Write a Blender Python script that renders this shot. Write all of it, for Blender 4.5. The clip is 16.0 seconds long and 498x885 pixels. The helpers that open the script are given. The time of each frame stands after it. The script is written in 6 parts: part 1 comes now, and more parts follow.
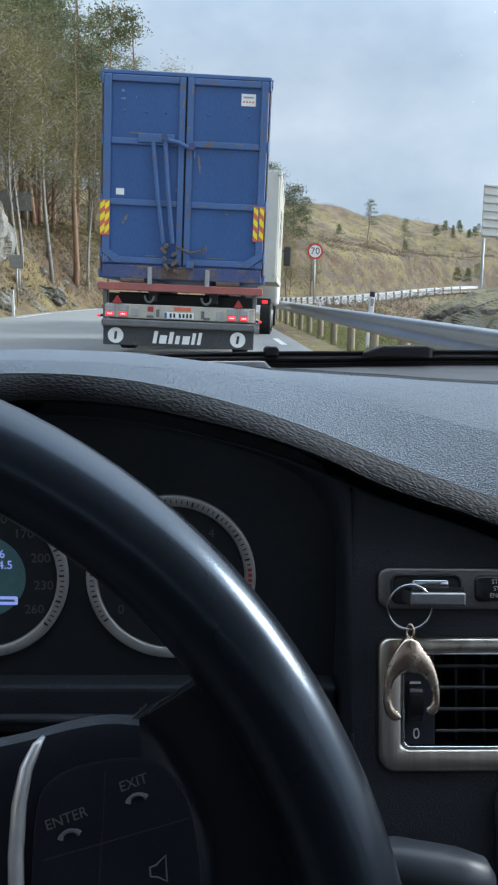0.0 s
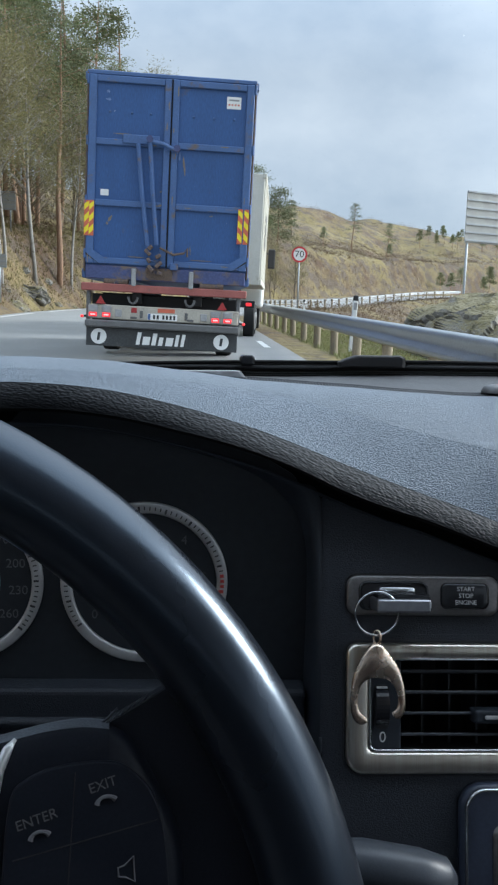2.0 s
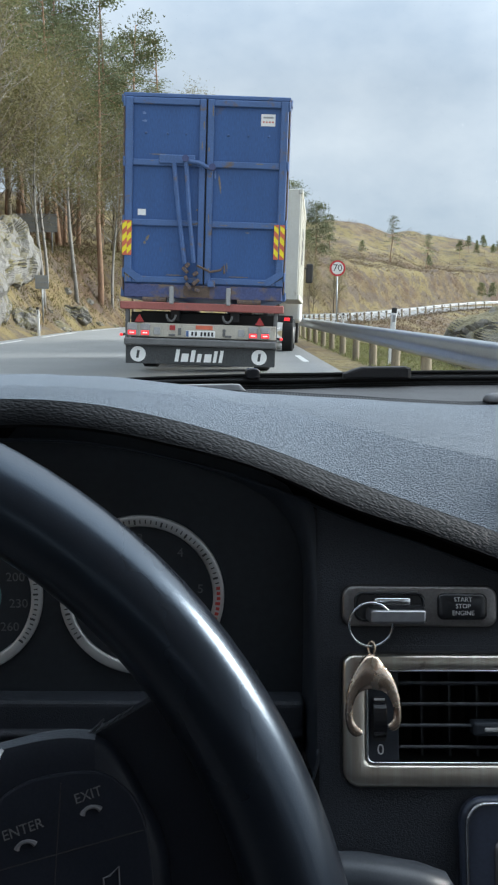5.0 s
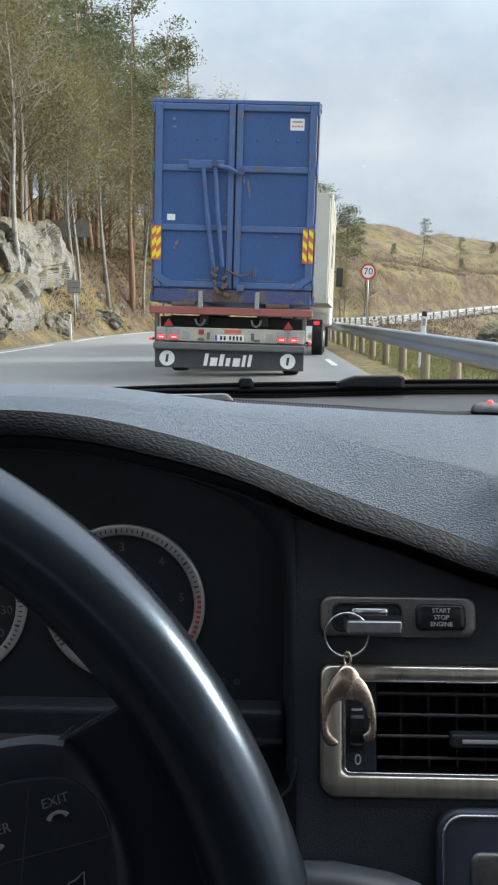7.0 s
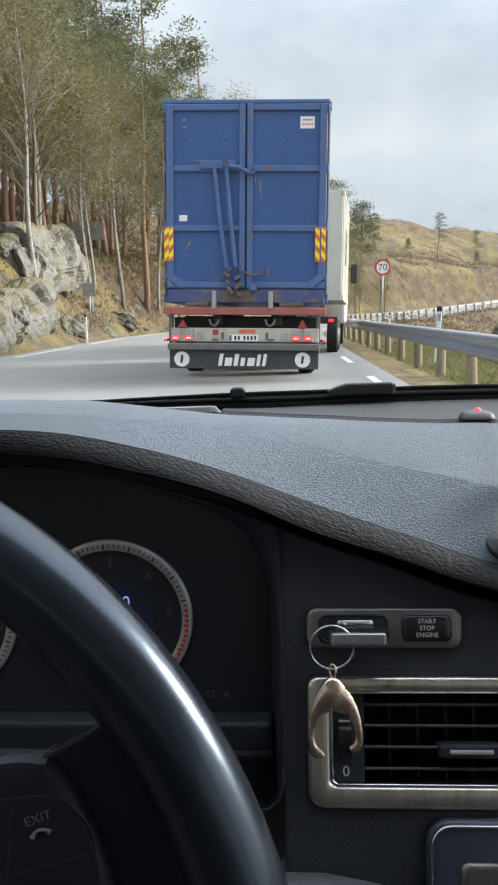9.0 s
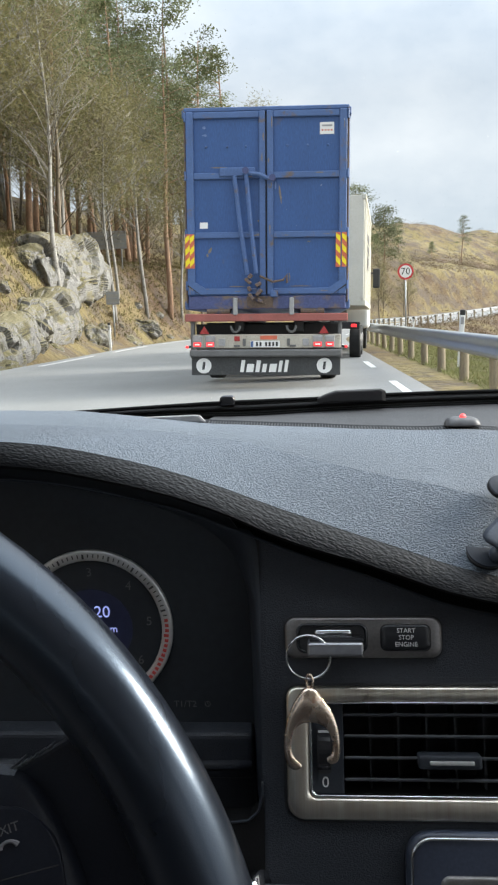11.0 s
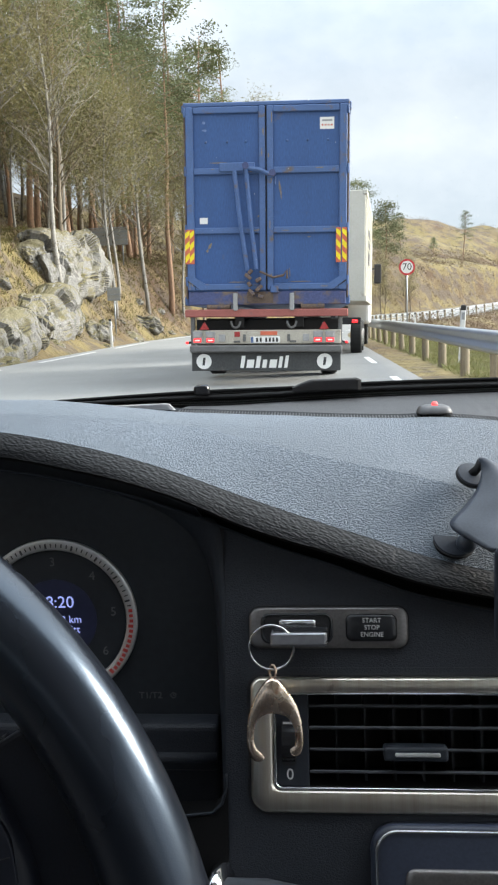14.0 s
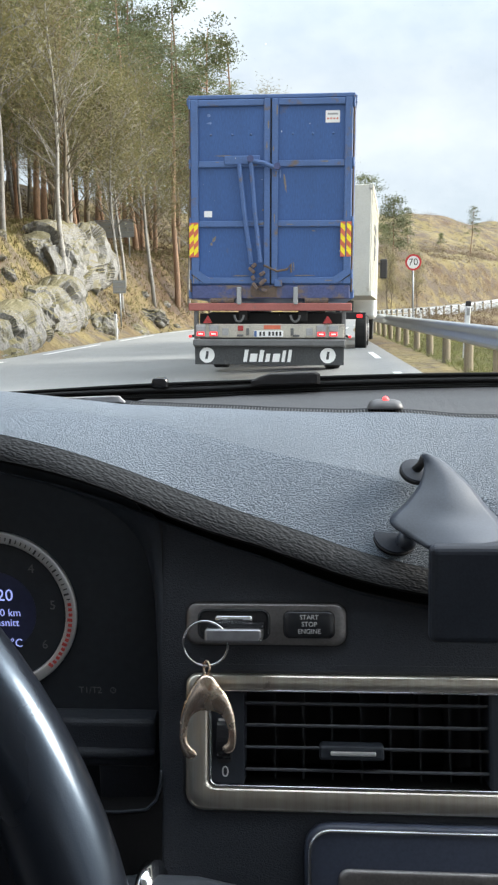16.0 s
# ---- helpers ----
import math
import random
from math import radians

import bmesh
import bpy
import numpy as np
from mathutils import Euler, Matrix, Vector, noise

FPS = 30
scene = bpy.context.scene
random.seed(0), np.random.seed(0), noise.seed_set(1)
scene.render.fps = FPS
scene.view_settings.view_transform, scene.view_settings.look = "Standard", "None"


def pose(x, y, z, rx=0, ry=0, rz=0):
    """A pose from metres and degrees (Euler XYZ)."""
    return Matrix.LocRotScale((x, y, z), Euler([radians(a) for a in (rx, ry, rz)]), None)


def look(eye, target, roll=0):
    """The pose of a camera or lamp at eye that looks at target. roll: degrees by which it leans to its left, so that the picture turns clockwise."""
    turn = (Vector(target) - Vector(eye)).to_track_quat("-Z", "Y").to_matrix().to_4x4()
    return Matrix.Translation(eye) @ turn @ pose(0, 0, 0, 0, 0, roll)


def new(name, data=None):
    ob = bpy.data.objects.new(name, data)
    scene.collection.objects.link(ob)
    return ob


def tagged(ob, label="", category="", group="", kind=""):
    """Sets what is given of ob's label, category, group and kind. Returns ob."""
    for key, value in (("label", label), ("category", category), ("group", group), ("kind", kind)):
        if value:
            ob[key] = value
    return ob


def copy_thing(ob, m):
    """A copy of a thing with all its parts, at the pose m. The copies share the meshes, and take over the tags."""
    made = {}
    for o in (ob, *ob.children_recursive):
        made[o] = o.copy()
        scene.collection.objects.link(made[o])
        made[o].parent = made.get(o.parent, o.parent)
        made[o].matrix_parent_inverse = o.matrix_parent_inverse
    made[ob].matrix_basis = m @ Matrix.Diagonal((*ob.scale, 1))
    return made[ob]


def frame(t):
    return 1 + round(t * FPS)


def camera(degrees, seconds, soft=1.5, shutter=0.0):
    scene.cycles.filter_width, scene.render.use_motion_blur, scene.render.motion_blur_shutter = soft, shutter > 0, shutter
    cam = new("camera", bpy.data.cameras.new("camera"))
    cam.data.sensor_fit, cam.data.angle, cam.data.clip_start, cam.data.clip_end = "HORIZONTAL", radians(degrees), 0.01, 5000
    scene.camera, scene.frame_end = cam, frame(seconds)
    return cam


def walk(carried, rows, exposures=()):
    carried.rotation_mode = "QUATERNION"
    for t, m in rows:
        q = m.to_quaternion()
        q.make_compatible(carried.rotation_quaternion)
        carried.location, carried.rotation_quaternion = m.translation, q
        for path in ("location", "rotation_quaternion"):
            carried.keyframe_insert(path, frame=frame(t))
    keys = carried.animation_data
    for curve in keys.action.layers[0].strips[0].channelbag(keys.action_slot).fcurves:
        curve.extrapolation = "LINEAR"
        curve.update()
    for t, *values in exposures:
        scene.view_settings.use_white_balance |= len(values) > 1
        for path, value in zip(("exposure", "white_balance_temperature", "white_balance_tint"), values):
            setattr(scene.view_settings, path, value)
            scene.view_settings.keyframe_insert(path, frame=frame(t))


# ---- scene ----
# The camera, held inside the car: seconds, place, yaw, pitch, roll
PATH = [
    (0, -0.0253, 0.0107, 1.1925, -2.041, -9.480, -1.021),
    (0.5, -0.0287, 0.0015, 1.1967, -2.139, -9.470, -1.604),
    (1, -0.0305, 0.0001, 1.1957, -2.397, -9.507, -1.728),
    (1.5, -0.0275, 0.0028, 1.1951, -2.658, -9.466, -1.786),
    (2, -0.0188, -0.0009, 1.1995, -3.108, -9.312, -1.722),
    (2.5, -0.0165, -0.0058, 1.2026, -3.078, -9.210, -1.431),
    (3, -0.0077, -0.0050, 1.2021, -2.480, -9.169, -0.910),
    (3.5, 0.0052, -0.0039, 1.2048, -1.376, -9.368, -0.091),
    (4, 0.0047, -0.0044, 1.2005, -0.972, -8.902, -0.312),
    (4.5, 0.0083, -0.0033, 1.1982, -0.778, -8.525, -0.433),
    (5, 0.0156, -0.0061, 1.1989, -0.434, -8.345, -0.396),
    (7.5, 0.0593, -0.0104, 1.2059, 2.056, -8.102, 0.025),
    (8, 0.0656, -0.0086, 1.2077, 2.323, -8.132, 0.503),
    (8.5, 0.0734, -0.0104, 1.2124, 2.526, -8.168, 1.029),
    (9, 0.0772, -0.0105, 1.2157, 2.716, -8.194, 1.040),
    (11.5, 0.1209, -0.0052, 1.2168, 4.951, -7.657, 1.971),
    (12, 0.1309, -0.0036, 1.2169, 5.672, -7.647, 2.120),
    (12.5, 0.1417, -0.0019, 1.2190, 6.278, -7.806, 2.480),
    (13, 0.1396, 0.0002, 1.2174, 6.429, -7.850, 2.446),
    (13.5, 0.1378, 0.0017, 1.2134, 5.731, -7.957, 2.226),
    (14, 0.1371, 0.0037, 1.2085, 4.443, -7.999, 1.901),
    (14.5, 0.1341, 0.0030, 1.2058, 3.965, -8.109, 1.365),
    (15, 0.1557, 0.0131, 1.2104, 4.009, -8.618, 1.063),
    (15.5, 0.1742, 0.0170, 1.2127, 4.562, -8.872, 1.301),
    (16, 0.1817, 0.0149, 1.2059, 4.873, -8.392, 1.366),
]
cam = camera(33.0165, 16.0, 2.3)
walk(cam, [(t, pose(x, y, z, 90 + p, r, w)) for t, x, y, z, w, p, r in PATH], [(0, 0.24, 5680, 6), (3.5, 0.26, 5820, 6), (5, 0.32, 5980, 6), (9, 0.48, 6440, 9), (12.5, 0.70, 6430, 8), (16, 0.77, 6400, 8)])

# ---- light: overcast spring evening, sun behind thin cloud on the right ----
SUN_EL, SUN_AZ = radians(26), radians(76)
world = bpy.data.worlds.new("sky")
scene.world = world
world.use_nodes = True
wn, wl = world.node_tree.nodes, world.node_tree.links
bg = wn["Background"]
sky = wn.new("ShaderNodeTexSky")
sky.sky_type, sky.sun_disc = "NISHITA", False
sky.sun_elevation, sky.sun_rotation = SUN_EL, SUN_AZ
sky.air_density, sky.dust_density = 1.0, 2.0
scale = wn.new("ShaderNodeVectorMath")
scale.operation, scale.inputs[3].default_value = "SCALE", 0.10
wl.new(sky.outputs[0], scale.inputs[0])
coord = wn.new("ShaderNodeTexCoord")
stretch = wn.new("ShaderNodeMapping")
stretch.inputs["Scale"].default_value = (1.5, 1.5, 2.6)
stretch.inputs["Location"].default_value = (0.3, 0.1, 0.4)
wl.new(coord.outputs["Generated"], stretch.inputs[0])
cloud = wn.new("ShaderNodeTexNoise")
cloud.inputs["Scale"].default_value, cloud.inputs["Detail"].default_value, cloud.inputs["Roughness"].default_value = 2.4, 7, 0.55
wl.new(stretch.outputs[0], cloud.inputs[0])
tone = wn.new("ShaderNodeValToRGB")
tone.color_ramp.elements[0].position, tone.color_ramp.elements[0].color = 0.32, (0.565, 0.64, 0.74, 1)
tone.color_ramp.elements[1].position, tone.color_ramp.elements[1].color = 0.64, (0.91, 0.94, 0.98, 1)
wl.new(cloud.outputs[0], tone.inputs[0])
# the sun's glow through the cloud
to_sun = (math.sin(SUN_AZ) * math.cos(SUN_EL), math.cos(SUN_AZ) * math.cos(SUN_EL), math.sin(SUN_EL))
dot = wn.new("ShaderNodeVectorMath")
dot.operation, dot.inputs[1].default_value = "DOT_PRODUCT", to_sun
wl.new(coord.outputs["Generated"], dot.inputs[0])
glow = wn.new("ShaderNodeMapRange")
glow.interpolation_type = "SMOOTHSTEP"
glow.inputs[1].default_value, glow.inputs[2].default_value, glow.inputs[3].default_value, glow.inputs[4].default_value = 0.45, 1.0, 0.0, 1.1
wl.new(dot.outputs["Value"], glow.inputs[0])
add_sun = wn.new("ShaderNodeMixRGB")
add_sun.blend_type, add_sun.inputs[0].default_value = "ADD", 1.0
wl.new(tone.outputs[0], add_sun.inputs[1])
wl.new(glow.outputs[0], add_sun.inputs[2])
veil = wn.new("ShaderNodeMixRGB")
veil.inputs[0].default_value = 0.86
wl.new(scale.outputs[0], veil.inputs[1])
wl.new(add_sun.outputs[0], veil.inputs[2])
wl.new(veil.outputs[0], bg.inputs[0])
# an overcast sky is brightest overhead
split = wn.new("ShaderNodeSeparateXYZ")
wl.new(coord.outputs["Generated"], split.inputs[0])
high = wn.new("ShaderNodeMapRange")
high.inputs[1].default_value, high.inputs[2].default_value, high.inputs[3].default_value, high.inputs[4].default_value = 0.25, 0.95, 0.74, 2.15
wl.new(split.outputs["Z"], high.inputs[0])
wl.new(high.outputs[0], bg.inputs[1])

sun_data = bpy.data.lights.new("sun", "SUN")
sun_data.energy, sun_data.angle, sun_data.color = 3.7, radians(20), (1.0, 0.93, 0.83)
sun = new("sun", sun_data)
sun.matrix_world = look(Vector(to_sun) * 60, (0, 0, 0))


# ---- materials ----
def mat(name, col, rough=0.6, metal=0.0, vary=0.12, size=20.0, fine=160.0, bump=0.15, depth=0.002, tint=None, spots=0.0, spot_col=(0.1, 0.06, 0.04), spot_size=3.0, per_object=0.0, coat=0.0, spec=0.5, voronoi=False, stretch=(1, 1, 1)):
    """A surface with variation at two scales, fine relief and optional stains of their own shape."""
    m = bpy.data.materials.new(name)
    m.use_nodes = True
    n, l = m.node_tree.nodes, m.node_tree.links
    b = n["Principled BSDF"]
    b.inputs["Metallic"].default_value, b.inputs["Coat Weight"].default_value = metal, coat
    b.inputs["Specular IOR Level"].default_value = spec
    geo = n.new("ShaderNodeTexCoord")
    mp = n.new("ShaderNodeMapping")
    mp.inputs["Scale"].default_value = stretch
    l.new(geo.outputs["Object"], mp.inputs[0])
    big = n.new("ShaderNodeTexNoise")
    big.inputs["Scale"].default_value, big.inputs["Detail"].default_value = size, 5
    l.new(mp.outputs[0], big.inputs[0])
    small = n.new("ShaderNodeTexVoronoi" if voronoi else "ShaderNodeTexNoise")
    small.inputs["Scale"].default_value = fine
    l.new(mp.outputs[0], small.inputs[0])
    mix = n.new("ShaderNodeMixRGB")
    mix.inputs[1].default_value = (*[c * (1 - vary * 2) for c in col], 1)
    t2 = tint or col
    mix.inputs[2].default_value = (*[min(1, c * (1 + vary * 2)) for c in t2], 1)
    l.new(big.outputs[0], mix.inputs[0])
    out = mix.outputs[0]
    gr = n.new("ShaderNodeMixRGB")
    gr.blend_type, gr.inputs[0].default_value = "OVERLAY", min(1, vary * 2.5)
    l.new(out, gr.inputs[1])
    l.new(small.outputs[0], gr.inputs[2])
    out = gr.outputs[0]
    if spots:
        sp = n.new("ShaderNodeTexNoise")
        sp.inputs["Scale"].default_value, sp.inputs["Detail"].default_value, sp.inputs["Roughness"].default_value = spot_size, 8, 0.65
        l.new(geo.outputs["Object"], sp.inputs[0])
        rp = n.new("ShaderNodeValToRGB")
        rp.color_ramp.elements[0].position, rp.color_ramp.elements[1].position = 0.68 - spots * 0.3, 0.78 - spots * 0.3
        l.new(sp.outputs[0], rp.inputs[0])
        ms = n.new("ShaderNodeMixRGB")
        ms.inputs[2].default_value = (*spot_col, 1)
        l.new(rp.outputs[0], ms.inputs[0])
        l.new(out, ms.inputs[1])
        out = ms.outputs[0]
    if per_object:
        oi = n.new("ShaderNodeObjectInfo")
        mr = n.new("ShaderNodeMapRange")
        mr.inputs[3].default_value, mr.inputs[4].default_value = 1 - per_object, 1 + per_object
        l.new(oi.outputs["Random"], mr.inputs[0])
        hv = n.new("ShaderNodeHueSaturation")
        l.new(mr.outputs[0], hv.inputs["Value"])
        l.new(out, hv.inputs["Color"])
        out = hv.outputs[0]
    l.new(out, b.inputs["Base Color"])
    rr = n.new("ShaderNodeMapRange")
    rr.inputs[3].default_value, rr.inputs[4].default_value = max(0.02, rough - 0.12), min(1, rough + 0.12)
    l.new(big.outputs[0], rr.inputs[0])
    l.new(rr.outputs[0], b.inputs["Roughness"])
    if bump:
        bp = n.new("ShaderNodeBump")
        bp.inputs["Strength"].default_value, bp.inputs["Distance"].default_value = bump, depth
        l.new(small.outputs[0], bp.inputs["Height"])
        l.new(bp.outputs[0], b.inputs["Normal"])
    return m


def emit(name, col, power):
    m = mat(name, col, 0.4, bump=0)
    b = m.node_tree.nodes["Principled BSDF"]
    b.inputs["Emission Color"].default_value, b.inputs["Emission Strength"].default_value = (*col, 1), power
    return m


def leather(name, col, grain, strength, rough, along=0.42, vary=0.10, spec=0.5):
    """Moulded leather grain: cells with creases between them."""
    m = mat(name, col, rough, vary=vary, size=9, fine=grain, bump=0, spec=spec)
    n, l = m.node_tree.nodes, m.node_tree.links
    tc = n.new("ShaderNodeTexCoord")
    warp = n.new("ShaderNodeTexNoise")
    warp.inputs["Scale"].default_value = grain * 0.6
    mp = n.new("ShaderNodeMapping")
    mp.inputs["Scale"].default_value = (along, 1, 1)
    mp.inputs["Rotation"].default_value = (0, radians(9), 0)
    l.new(tc.outputs["Object"], mp.inputs[0])
    l.new(mp.outputs[0], warp.inputs[0])
    mx = n.new("ShaderNodeMixRGB")
    mx.inputs[0].default_value = 0.0035
    l.new(mp.outputs[0], mx.inputs[1])
    l.new(warp.outputs["Color"], mx.inputs[2])
    vo = n.new("ShaderNodeTexVoronoi")
    vo.feature, vo.inputs["Scale"].default_value = "DISTANCE_TO_EDGE", grain
    l.new(mx.outputs[0], vo.inputs[0])
    cr = n.new("ShaderNodeValToRGB")
    cr.color_ramp.elements[1].position = 0.22
    l.new(vo.outputs[0], cr.inputs[0])
    bp = n.new("ShaderNodeBump")
    bp.inputs["Strength"].default_value, bp.inputs["Distance"].default_value = strength, 0.0012
    l.new(cr.outputs[0], bp.inputs["Height"])
    l.new(bp.outputs[0], n["Principled BSDF"].inputs["Normal"])
    return m


